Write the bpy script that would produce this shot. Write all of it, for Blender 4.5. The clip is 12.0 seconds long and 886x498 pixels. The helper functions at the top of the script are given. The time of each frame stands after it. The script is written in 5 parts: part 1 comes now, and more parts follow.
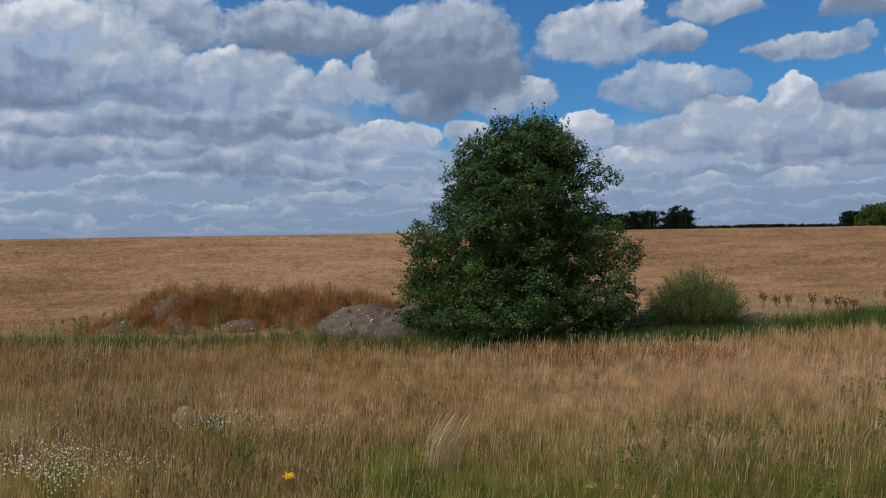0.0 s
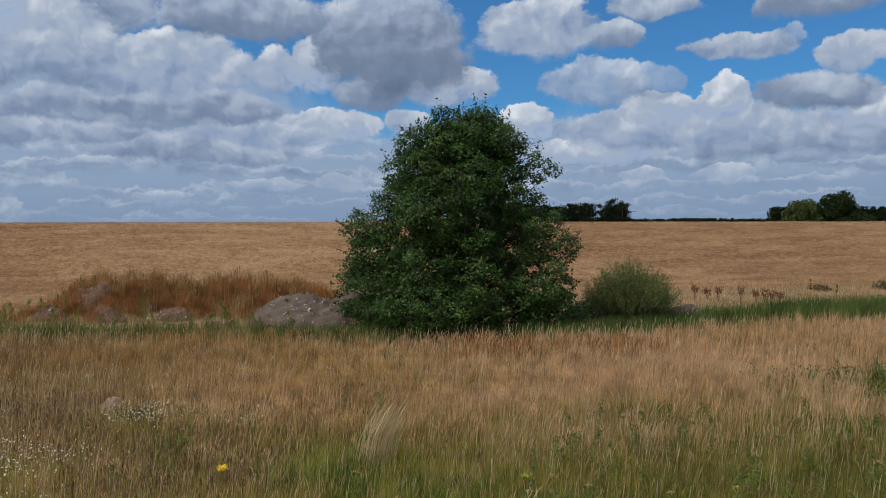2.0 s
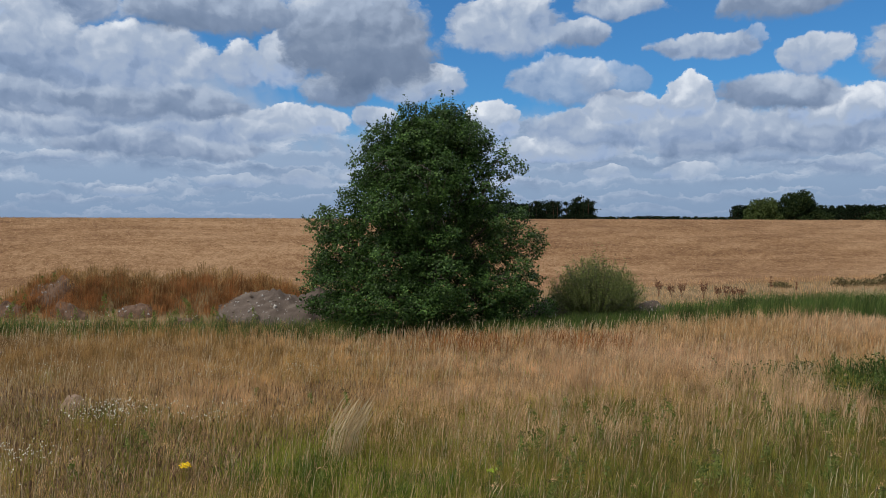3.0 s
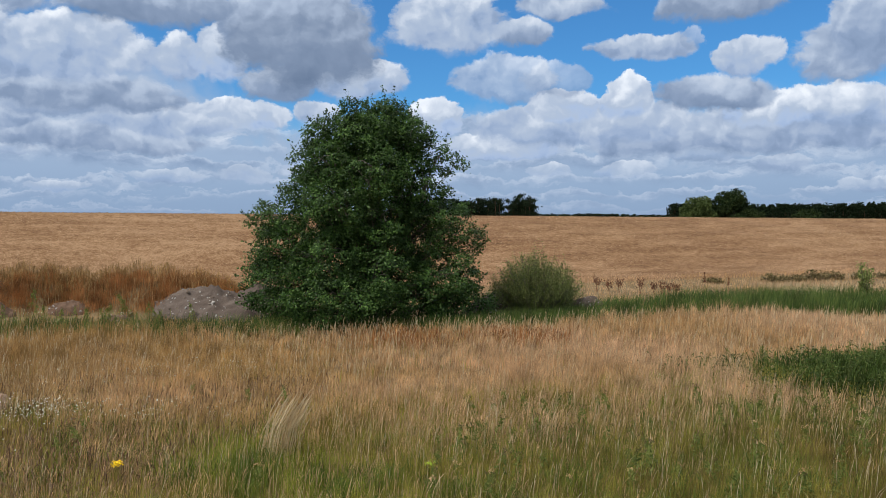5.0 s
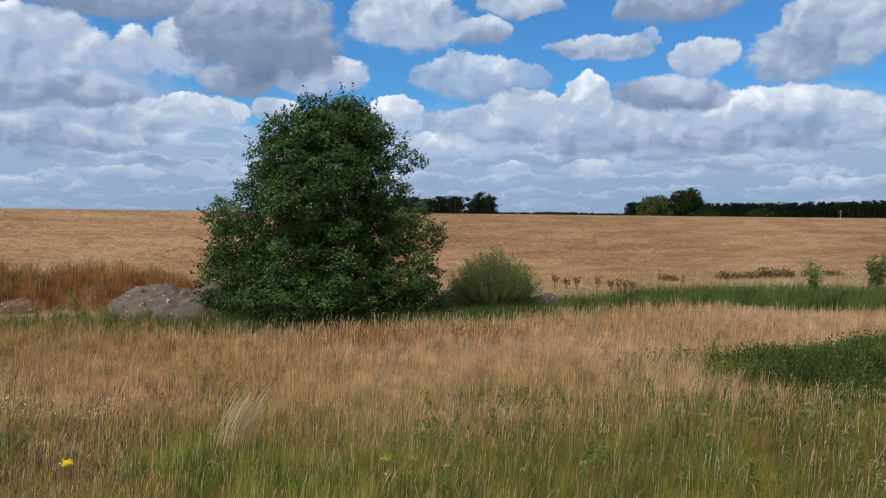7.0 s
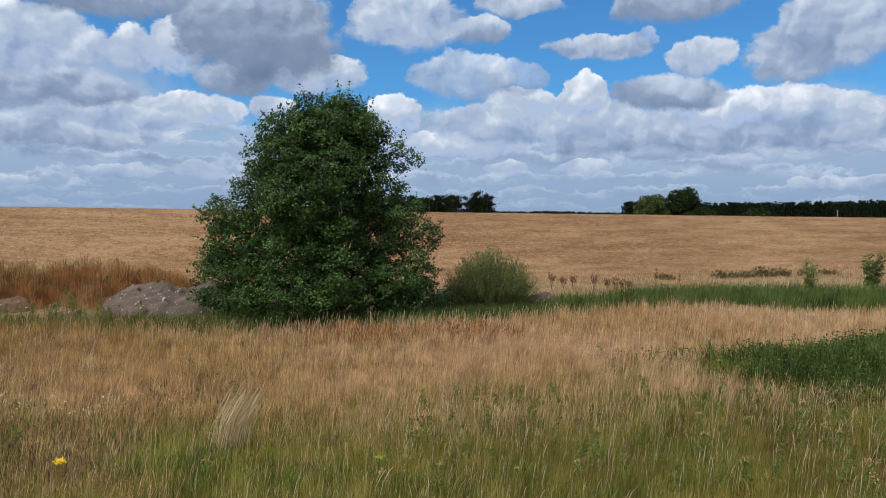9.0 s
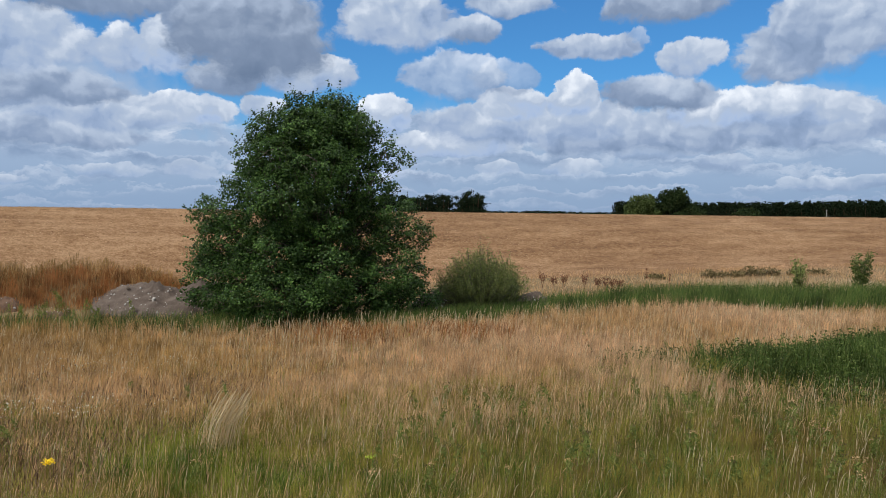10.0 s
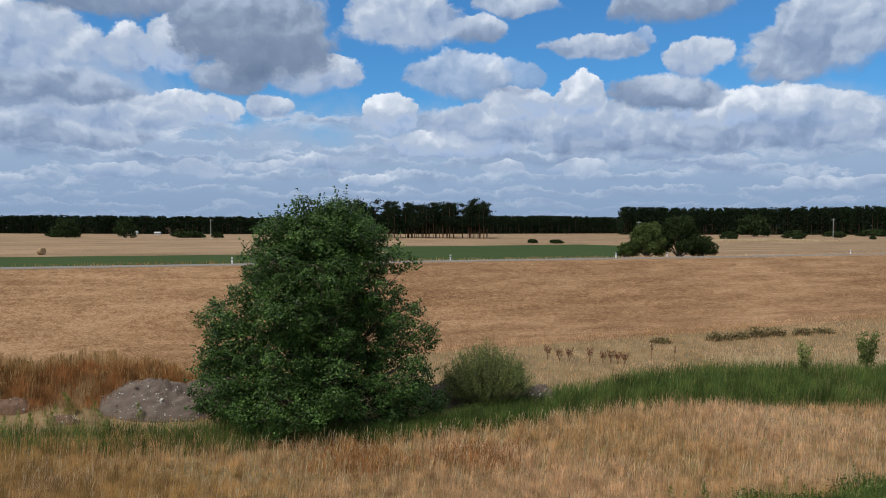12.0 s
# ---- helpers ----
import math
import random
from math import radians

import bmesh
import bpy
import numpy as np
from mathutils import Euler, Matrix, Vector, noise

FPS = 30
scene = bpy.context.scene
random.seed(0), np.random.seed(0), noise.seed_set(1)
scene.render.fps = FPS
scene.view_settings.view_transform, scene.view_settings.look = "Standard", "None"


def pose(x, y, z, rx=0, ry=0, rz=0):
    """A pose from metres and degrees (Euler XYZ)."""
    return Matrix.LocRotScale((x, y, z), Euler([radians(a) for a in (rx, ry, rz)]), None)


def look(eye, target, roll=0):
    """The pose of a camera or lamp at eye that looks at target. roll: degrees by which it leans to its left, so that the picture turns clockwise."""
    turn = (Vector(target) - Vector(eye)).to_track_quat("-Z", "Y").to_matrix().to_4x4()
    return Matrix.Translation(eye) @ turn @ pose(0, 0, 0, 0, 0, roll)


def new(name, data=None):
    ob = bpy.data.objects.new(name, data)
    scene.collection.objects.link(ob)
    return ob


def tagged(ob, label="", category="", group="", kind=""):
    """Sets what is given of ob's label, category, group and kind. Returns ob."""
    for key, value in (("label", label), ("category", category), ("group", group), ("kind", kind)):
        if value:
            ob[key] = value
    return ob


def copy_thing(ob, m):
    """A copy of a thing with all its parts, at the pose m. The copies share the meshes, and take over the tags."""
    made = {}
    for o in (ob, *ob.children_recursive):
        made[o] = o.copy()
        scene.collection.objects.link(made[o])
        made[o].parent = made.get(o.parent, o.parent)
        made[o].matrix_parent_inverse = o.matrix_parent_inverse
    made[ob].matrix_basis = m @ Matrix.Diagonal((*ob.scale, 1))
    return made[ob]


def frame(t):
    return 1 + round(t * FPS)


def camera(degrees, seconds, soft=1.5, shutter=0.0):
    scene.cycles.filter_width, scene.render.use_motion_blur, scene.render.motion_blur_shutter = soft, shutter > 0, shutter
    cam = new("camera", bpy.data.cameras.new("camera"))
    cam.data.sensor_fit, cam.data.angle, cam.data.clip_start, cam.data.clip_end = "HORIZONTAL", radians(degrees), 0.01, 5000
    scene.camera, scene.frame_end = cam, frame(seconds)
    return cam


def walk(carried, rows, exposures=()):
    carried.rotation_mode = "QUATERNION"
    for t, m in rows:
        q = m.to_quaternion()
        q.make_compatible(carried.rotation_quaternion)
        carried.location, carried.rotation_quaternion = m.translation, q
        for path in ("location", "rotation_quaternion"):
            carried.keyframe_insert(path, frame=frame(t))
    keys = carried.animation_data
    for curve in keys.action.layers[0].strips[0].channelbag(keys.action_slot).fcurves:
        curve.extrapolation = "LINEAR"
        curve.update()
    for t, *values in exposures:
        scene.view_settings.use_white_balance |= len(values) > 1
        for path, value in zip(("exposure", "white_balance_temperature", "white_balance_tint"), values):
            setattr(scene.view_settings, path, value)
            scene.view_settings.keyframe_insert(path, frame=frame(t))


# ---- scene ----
def cam_row(t, x, y, z, yaw, pitch, roll):
    return t, pose(x, y, z, 90 + pitch, 0, yaw) @ pose(0, 0, 0, 0, 0, -roll)


cam = camera(58.0, 12.0, soft=0.75)
walk(cam, [
    cam_row(0.0, -0.20, 0.02, 4.29, 14.04, -0.08, 1.42),
    cam_row(0.5, -0.20, 0.03, 4.30, 13.11, -0.30, 1.15),
    cam_row(1.0, -0.21, 0.05, 4.30, 12.04, -0.53, 0.93),
    cam_row(1.5, -0.21, 0.06, 4.30, 10.90, -0.73, 0.81),
    cam_row(2.0, -0.21, 0.08, 4.29, 9.73, -0.89, 0.68),
    cam_row(2.5, -0.21, 0.09, 4.28, 8.55, -1.01, 0.58),
    cam_row(3.0, -0.20, 0.09, 4.27, 7.37, -1.13, 0.48),
    cam_row(5.0, -0.13, 0.05, 4.23, 3.27, -1.39, 0.29),
    cam_row(5.5, -0.12, 0.03, 4.22, 2.35, -1.46, 0.25),
    cam_row(6.0, -0.10, 0.01, 4.21, 1.49, -1.49, 0.22),
    cam_row(6.5, -0.08, 0.0, 4.20, 0.81, -1.52, 0.19),
    cam_row(7.0, -0.06, 0.0, 4.20, 0.42, -1.54, 0.16),
    cam_row(9.0, -0.01, 0.01, 4.19, 0.24, -1.62, 0.08),
    cam_row(9.5, 0.0, 0.0, 4.19, -0.14, -1.64, 0.08),
    cam_row(10.0, 0.0, 0.0, 4.19, -0.40, -1.64, 0.07),
    cam_row(10.4, 0.0, 0.0, 4.19, -0.67, -1.65, 0.06),
    cam_row(10.5, 0.0, 0.0, 4.21, -0.74, -1.65, 0.06),
    cam_row(10.6, 0.0, 0.0, 4.29, -0.81, -1.65, 0.06),
    cam_row(10.7, 0.0, 0.0, 4.42, -0.88, -1.65, 0.06),
    cam_row(10.8, 0.01, 0.0, 4.60, -0.95, -1.65, 0.06),
    cam_row(11.0, 0.02, 0.0, 5.07, -1.06, -1.65, 0.05),
    cam_row(11.5, 0.01, -0.01, 6.83, -1.00, -1.64, 0.02),
    cam_row(12.0, -0.01, -0.04, 8.77, 0.0, -1.66, 0.0),
], [(0.0, -0.42), (2.5, -0.30), (5.0, 0.0), (10.5, -0.02), (12.0, -0.08)])

# ---- world, sun ----
SUN_AZ, SUN_EL = radians(-132), radians(57)      # azimuth from +y to the right
TOW = Vector((math.sin(SUN_AZ) * math.cos(SUN_EL), math.cos(SUN_AZ) * math.cos(SUN_EL), math.sin(SUN_EL)))
sun = new("sun", bpy.data.lights.new("sun", "SUN"))
sun.data.energy, sun.data.angle, sun.data.color = 3.7, radians(2.0), (1.0, 0.95, 0.87)
sun.matrix_world = look((0, 0, 60), Vector((0, 0, 60)) - TOW)


class Net:
    """Short hand for building node trees."""

    def __init__(self, tree):
        self.tree = tree

    def node(self, kind, links=(), **settings):
        n = self.tree.nodes.new(kind)
        for key, value in settings.items():
            setattr(n, key, value)
        for key, value in dict(links).items():
            self.put(n.inputs[key], value)
        return n

    def put(self, socket, value):
        if isinstance(value, bpy.types.NodeSocket):
            self.tree.links.new(value, socket)
        else:
            socket.default_value = value

    def math(self, op, a, b=0.0, c=0.0, clamp=False):
        n = self.node("ShaderNodeMath", {0: a, 1: b, 2: c}, operation=op, use_clamp=clamp)
        return n.outputs[0]

    def ramp01(self, v, lo, hi, smooth=True):
        n = self.node("ShaderNodeMapRange", {"Value": v, "From Min": lo, "From Max": hi}, interpolation_type="SMOOTHSTEP" if smooth else "LINEAR")
        return n.outputs["Result"]

    def mix(self, f, a, b, blend="MIX"):
        n = self.node("ShaderNodeMix", data_type="RGBA", blend_type=blend)
        self.put(n.inputs[0], f), self.put(n.inputs[6], a), self.put(n.inputs[7], b)
        return n.outputs[2]

    def noise(self, vec, scale, detail=4.0, rough=0.5, out="Fac"):
        n = self.node("ShaderNodeTexNoise", {"Scale": scale, "Detail": detail, "Roughness": rough})
        if vec is not None:
            self.put(n.inputs["Vector"], vec)
        return n.outputs[out]

    def vec(self, x, y, z=0.0):
        return self.node("ShaderNodeCombineXYZ", {0: x, 1: y, 2: z}).outputs[0]

    def vmath(self, op, a, b=(0, 0, 0)):
        return self.node("ShaderNodeVectorMath", {0: a, 1: b}, operation=op).outputs[0]


def rgb(r, g, b):
    return (r, g, b, 1.0)


def ramp(n, f, stops):
    r = n.node("ShaderNodeValToRGB", {"Fac": f})
    e = r.color_ramp.elements
    while len(e) < len(stops):
        e.new(0.5)
    for k, (p, c) in enumerate(stops):
        e[k].position, e[k].color = p, (*c, 1.0)
    return r.outputs[0]


def group_net(name, colours, values):
    """A node group that takes a colour, vectors and values and gives a colour."""
    g = bpy.data.node_groups.new(name, "ShaderNodeTree")
    for key in colours:
        g.interface.new_socket(key, in_out="INPUT", socket_type="NodeSocketColor")
    for key in values:
        g.interface.new_socket(key, in_out="INPUT", socket_type="NodeSocketFloat")
    g.interface.new_socket("Colour", in_out="OUTPUT", socket_type="NodeSocketColor")
    n = Net(g)
    return g, n, n.node("NodeGroupInput").outputs


def cloud_group():
    """One cumulus: crisp billowing top, soft flat base."""
    g, n, i = group_net("cumulus", ("Under",), ("baz", "bel", "puff", "wisp", "relief", "a", "e", "wide", "high", "tone", "thin"))
    after = n.math("MULTIPLY", n.node("ShaderNodeSeparateColor", {0: i["Under"]}).outputs[0], 1e-6)    # one cloud after the other
    p = n.math("ADD", n.math("DIVIDE", n.math("SUBTRACT", i["baz"], i["a"]), i["wide"]), after)
    q = n.math("ADD", n.math("DIVIDE", n.math("SUBTRACT", i["bel"], i["e"]), i["high"]), after)
    below = n.math("MINIMUM", q, 0.0)
    q2 = n.math("ADD", q, n.math("MULTIPLY", below, 0.35))
    d = n.math("ADD", n.math("MULTIPLY", p, p), n.math("MULTIPLY", q2, q2))
    d = n.math("ADD", d, n.math("ADD", n.math("MULTIPLY", n.math("SUBTRACT", 0.58, i["puff"]), 0.95), n.math("MULTIPLY", n.math("SUBTRACT", i["wisp"], 0.5), 1.1)))
    soft = n.math("SUBTRACT", n.math("SUBTRACT", 0.92, n.math("MULTIPLY", i["tone"], 0.52)), n.math("MULTIPLY", below, 0.8))
    alpha = n.math("MULTIPLY", n.ramp01(n.math("DIVIDE", n.math("SUBTRACT", 1.14, d), soft), 0.0, 1.0), i["thin"])
    shade = n.math("ADD", n.math("MULTIPLY", q, 0.30), n.math("ADD", n.math("MULTIPLY", i["relief"], n.math("SUBTRACT", n.math("MULTIPLY", i["tone"], 1.9), 0.95, clamp=True)), n.math("MULTIPLY", i["tone"], 0.46)))
    lit = ramp(n, shade, [(0.0, (0.172, 0.245, 0.375)), (0.36, (0.300, 0.382, 0.530)), (0.60, (0.470, 0.545, 0.665)), (0.80, (0.67, 0.72, 0.80)), (1.0, (0.92, 0.94, 0.97))])
    dim = n.math("ADD", i["tone"], n.math("MULTIPLY", n.ramp01(shade, 0.36, 0.62), n.math("SUBTRACT", 1.0, i["tone"])))
    lit = n.mix(1.0, lit, n.node("ShaderNodeCombineColor", {0: dim, 1: dim, 2: dim}).outputs[0], "MULTIPLY")
    n.node("NodeGroupOutput", {"Colour": n.mix(alpha, i["Under"], lit)})
    return g


def row_group():
    """One far row of cumulus: uneven lit tops over a flat, dim, fading base."""
    g, n, i = group_net("cloud_row", ("Under",), ("baz", "bel", "wisp", "relief", "base", "high", "wide", "seed", "cover", "dim"))
    after = n.math("MULTIPLY", n.node("ShaderNodeSeparateColor", {0: i["Under"]}).outputs[0], 1e-6)    # one row after the other
    east = n.math("ADD", i["baz"], after)
    p = n.vec(n.math("ADD", n.math("DIVIDE", east, i["wide"]), n.math("MULTIPLY", i["seed"], 7.3)), n.math("ADD", n.math("DIVIDE", n.math("MULTIPLY", i["bel"], 0.6), i["high"]), i["seed"]))
    humps = n.noise(p, 1.0, 6.0, 0.6)
    sway = n.math("SUBTRACT", n.noise(n.vec(n.math("MULTIPLY", east, 0.09), n.math("MULTIPLY", i["seed"], 3.0)), 1.0, 2.0, 0.5), 0.5)
    low = n.math("SUBTRACT", n.math("DIVIDE", n.math("SUBTRACT", i["bel"], i["base"]), i["high"]), n.math("MULTIPLY", sway, 3.0))
    up = n.math("SUBTRACT", n.math("ADD", n.math("MULTIPLY", n.math("SUBTRACT", humps, 0.5), 5.5), n.math("ADD", i["cover"], n.math("MULTIPLY", n.math("SUBTRACT", i["wisp"], 0.5), 1.2))), low)
    alpha = n.math("MULTIPLY", n.math("MULTIPLY", n.ramp01(up, 0.0, 0.55), n.ramp01(low, -0.8, 0.4)), 0.95)
    lit = n.math("ADD", n.math("SUBTRACT", 0.96, n.math("MULTIPLY", up, 0.56)), n.math("MULTIPLY", i["relief"], 1.1))
    tone = ramp(n, lit, [(0.0, (0.240, 0.325, 0.470)), (0.45, (0.345, 0.435, 0.580)), (0.75, (0.50, 0.58, 0.70)), (1.0, (0.70, 0.75, 0.83))])
    tone = n.mix(i["dim"], tone, rgb(0.345, 0.435, 0.580))
    n.node("NodeGroupOutput", {"Colour": n.mix(alpha, i["Under"], tone)})
    return g


def make_world():
    world = bpy.data.worlds.new("sky")
    world.use_nodes = True
    scene.world = world
    world.cycles.sampling_method, world.cycles.sample_map_resolution = "MANUAL", 512
    t = world.node_tree
    t.nodes.clear()
    n = Net(t)
    sky = n.node("ShaderNodeTexSky", sky_type="NISHITA", sun_disc=False, sun_elevation=SUN_EL, sun_rotation=SUN_AZ, altitude=100.0, ozone_density=2.2, dust_density=0.6)
    way = n.node("ShaderNodeTexCoord").outputs["Generated"]
    sep = n.node("ShaderNodeSeparateXYZ", {0: way})
    x, y, z = sep.outputs
    az = n.math("MULTIPLY", n.math("ARCTAN2", x, y), 57.2958)
    el = n.math("MULTIPLY", n.math("ARCSINE", z), 57.2958)
    flat = n.vec(az, el)
    half = (0.5, 0.5, 0.5)

    def billows(vec, scale, detail):
        """Rounded puffs with creases between them: 1 in the middle of a puff, 0 in a crease."""
        v = n.node("ShaderNodeTexVoronoi", {"Vector": vec, "Scale": scale, "Detail": detail, "Roughness": 0.55, "Lacunarity": 2.3, "Smoothness": 0.35},
                   voronoi_dimensions="2D", feature="SMOOTH_F1", normalize=True)
        return n.math("SUBTRACT", 1.0, v.outputs["Distance"])

    # uneven outlines
    w1 = n.noise(flat, 0.25, 2.0, 0.5, "Color")
    w2 = n.noise(flat, 1.1, 6.0, 0.62, "Color")
    warp = n.vmath("ADD", n.vmath("MULTIPLY", n.vmath("SUBTRACT", w1, half), (3.0, 1.4, 0.0)), n.vmath("MULTIPLY", n.vmath("SUBTRACT", w2, half), (1.2, 0.8, 0.0)))
    bent = n.vmath("ADD", flat, warp)
    # relief: the same billows a little nearer to the light
    tall = n.vmath("MULTIPLY", bent, (0.85, 1.0, 1.0))
    pa = billows(tall, 0.42, 2.6)
    pb = billows(n.vmath("ADD", tall, (-0.28, 0.42, 0.0)), 0.42, 2.6)
    ra = n.noise(bent, 0.30, 3.0, 0.5)
    rb = n.noise(n.vmath("ADD", bent, (-0.40, 0.75, 0.0)), 0.30, 3.0, 0.5)
    wisp = n.noise(n.vmath("MULTIPLY", bent, (0.6, 1.0, 1.0)), 0.9, 6.0, 0.65)
    relief = n.math("ADD", n.math("MULTIPLY", n.math("SUBTRACT", pa, pb), 0.52), n.math("MULTIPLY", n.math("SUBTRACT", ra, rb), 1.3))
    bsep = n.node("ShaderNodeSeparateXYZ", {0: bent})
    baz, bel = bsep.outputs[0], bsep.outputs[1]

    clear = n.mix(1.0, n.mix(1.0, sky.outputs[0], rgb(0.1, 0.1, 0.1), "MULTIPLY"), rgb(0.40, 0.88, 1.22), "MULTIPLY")
    # high and sideways the cloud goes on as a broken sheet
    plane = n.vec(n.math("MULTIPLY", az, 0.25), n.math("MULTIPLY", n.math("LOGARITHM", n.math("ADD", n.math("MAXIMUM", el, 0.0), 1.6), 2.718), 3.9))
    la = n.noise(plane, 1.0, 5.0, 0.52)
    away = n.math("MAXIMUM", n.ramp01(el, 18.0, 26.0), n.ramp01(n.math("ABSOLUTE", az), 46.0, 58.0))
    sheet = n.mix(n.ramp01(el, 18.0, 36.0), rgb(0.45, 0.53, 0.66), rgb(0.88, 0.89, 0.91))
    colour = n.mix(n.math("MULTIPLY", n.ramp01(la, 0.30, 0.46), away), clear, sheet)
    # a pale veil behind the low rows
    veil = n.mix(n.ramp01(el, 0.0, 8.0), rgb(0.29, 0.385, 0.545), rgb(0.40, 0.49, 0.63))
    colour = n.mix(n.math("MULTIPLY", n.ramp01(n.math("ADD", el, n.math("SUBTRACT", n.math("MULTIPLY", n.math("SUBTRACT", ra, 0.5), 6.0), n.math("MULTIPLY", n.ramp01(az, -15.0, -26.0), 4.5))), 9.4, 5.6), 0.94), colour, veil)

    far_row, cumulus = row_group(), cloud_group()

    def row(colour, base, high, wide, seed, cover, dim):
        return n.node("ShaderNodeGroup", {"Under": colour, "baz": baz, "bel": bel, "wisp": wisp, "relief": relief, "base": base, "high": high, "wide": wide, "seed": seed, "cover": cover, "dim": dim}, node_tree=far_row).outputs[0]

    for k, (base, high, wide, cover) in enumerate(((0.7, 0.40, 2.0, 0.5), (1.5, 0.50, 2.6, 0.55), (2.4, 0.62, 3.0, 0.55), (3.4, 0.78, 3.6, 0.6), (4.6, 0.92, 4.2, 0.6), (5.8, 1.05, 5.0, 0.55), (7.0, 1.15, 6.0, 0.45))):
        colour = row(colour, base, high, wide, k + 1.37, cover, max(0.0, 0.45 - k / 9.0))

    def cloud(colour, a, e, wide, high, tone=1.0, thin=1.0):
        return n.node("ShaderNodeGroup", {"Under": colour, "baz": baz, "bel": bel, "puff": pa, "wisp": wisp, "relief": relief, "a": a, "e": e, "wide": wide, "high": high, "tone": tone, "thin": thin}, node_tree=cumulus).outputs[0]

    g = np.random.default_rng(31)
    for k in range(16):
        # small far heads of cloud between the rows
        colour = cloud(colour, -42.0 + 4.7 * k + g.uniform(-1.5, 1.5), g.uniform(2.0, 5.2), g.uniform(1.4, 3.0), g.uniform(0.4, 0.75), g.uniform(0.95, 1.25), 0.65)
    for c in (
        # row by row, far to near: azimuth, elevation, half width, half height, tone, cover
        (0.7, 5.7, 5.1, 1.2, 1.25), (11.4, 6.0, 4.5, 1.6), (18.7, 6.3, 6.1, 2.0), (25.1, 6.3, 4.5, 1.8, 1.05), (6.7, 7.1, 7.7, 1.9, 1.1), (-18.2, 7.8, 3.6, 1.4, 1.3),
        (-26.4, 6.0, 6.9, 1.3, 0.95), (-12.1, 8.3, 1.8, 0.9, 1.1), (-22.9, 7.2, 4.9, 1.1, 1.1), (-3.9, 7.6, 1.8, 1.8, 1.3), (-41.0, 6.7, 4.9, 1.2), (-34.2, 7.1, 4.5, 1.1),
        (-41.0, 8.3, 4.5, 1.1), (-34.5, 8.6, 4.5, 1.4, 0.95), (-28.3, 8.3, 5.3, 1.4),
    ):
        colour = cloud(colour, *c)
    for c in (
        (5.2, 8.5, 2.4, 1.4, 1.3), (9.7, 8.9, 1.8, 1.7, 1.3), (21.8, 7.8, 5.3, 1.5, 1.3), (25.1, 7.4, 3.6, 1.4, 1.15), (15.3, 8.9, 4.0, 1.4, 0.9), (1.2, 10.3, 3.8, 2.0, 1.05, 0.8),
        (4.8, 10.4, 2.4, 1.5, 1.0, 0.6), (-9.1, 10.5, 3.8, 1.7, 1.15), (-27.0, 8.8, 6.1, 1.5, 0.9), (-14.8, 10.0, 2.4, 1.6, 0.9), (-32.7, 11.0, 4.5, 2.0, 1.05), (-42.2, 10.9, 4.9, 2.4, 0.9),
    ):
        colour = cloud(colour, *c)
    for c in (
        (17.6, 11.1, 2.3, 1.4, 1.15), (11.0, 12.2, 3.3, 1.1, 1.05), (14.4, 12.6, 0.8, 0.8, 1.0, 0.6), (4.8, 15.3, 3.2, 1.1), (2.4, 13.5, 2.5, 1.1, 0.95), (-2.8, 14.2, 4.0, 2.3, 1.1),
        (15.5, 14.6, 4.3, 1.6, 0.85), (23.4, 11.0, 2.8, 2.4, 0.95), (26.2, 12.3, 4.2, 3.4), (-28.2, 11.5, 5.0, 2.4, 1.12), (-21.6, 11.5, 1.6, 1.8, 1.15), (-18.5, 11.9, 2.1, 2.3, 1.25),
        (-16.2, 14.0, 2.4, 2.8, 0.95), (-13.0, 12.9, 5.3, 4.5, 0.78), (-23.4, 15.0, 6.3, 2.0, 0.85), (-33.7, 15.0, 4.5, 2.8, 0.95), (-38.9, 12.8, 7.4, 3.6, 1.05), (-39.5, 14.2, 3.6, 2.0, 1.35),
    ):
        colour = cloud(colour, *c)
    haze = n.ramp01(el, 4.0, -0.5)
    colour = n.mix(n.math("MULTIPLY", haze, 0.6), colour, rgb(0.28, 0.375, 0.53))
    colour = n.mix(1.0, colour, rgb(0.96, 1.0, 1.055), "MULTIPLY")
    bg = n.node("ShaderNodeBackground", {"Color": colour, "Strength": 1.0})
    n.node("ShaderNodeOutputWorld", {"Surface": bg.outputs[0]})


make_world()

# ---- materials ----


def material(name):
    m = bpy.data.materials.new(name)
    m.use_nodes = True
    n = Net(m.node_tree)
    return m, n, m.node_tree.nodes["Principled BSDF"]


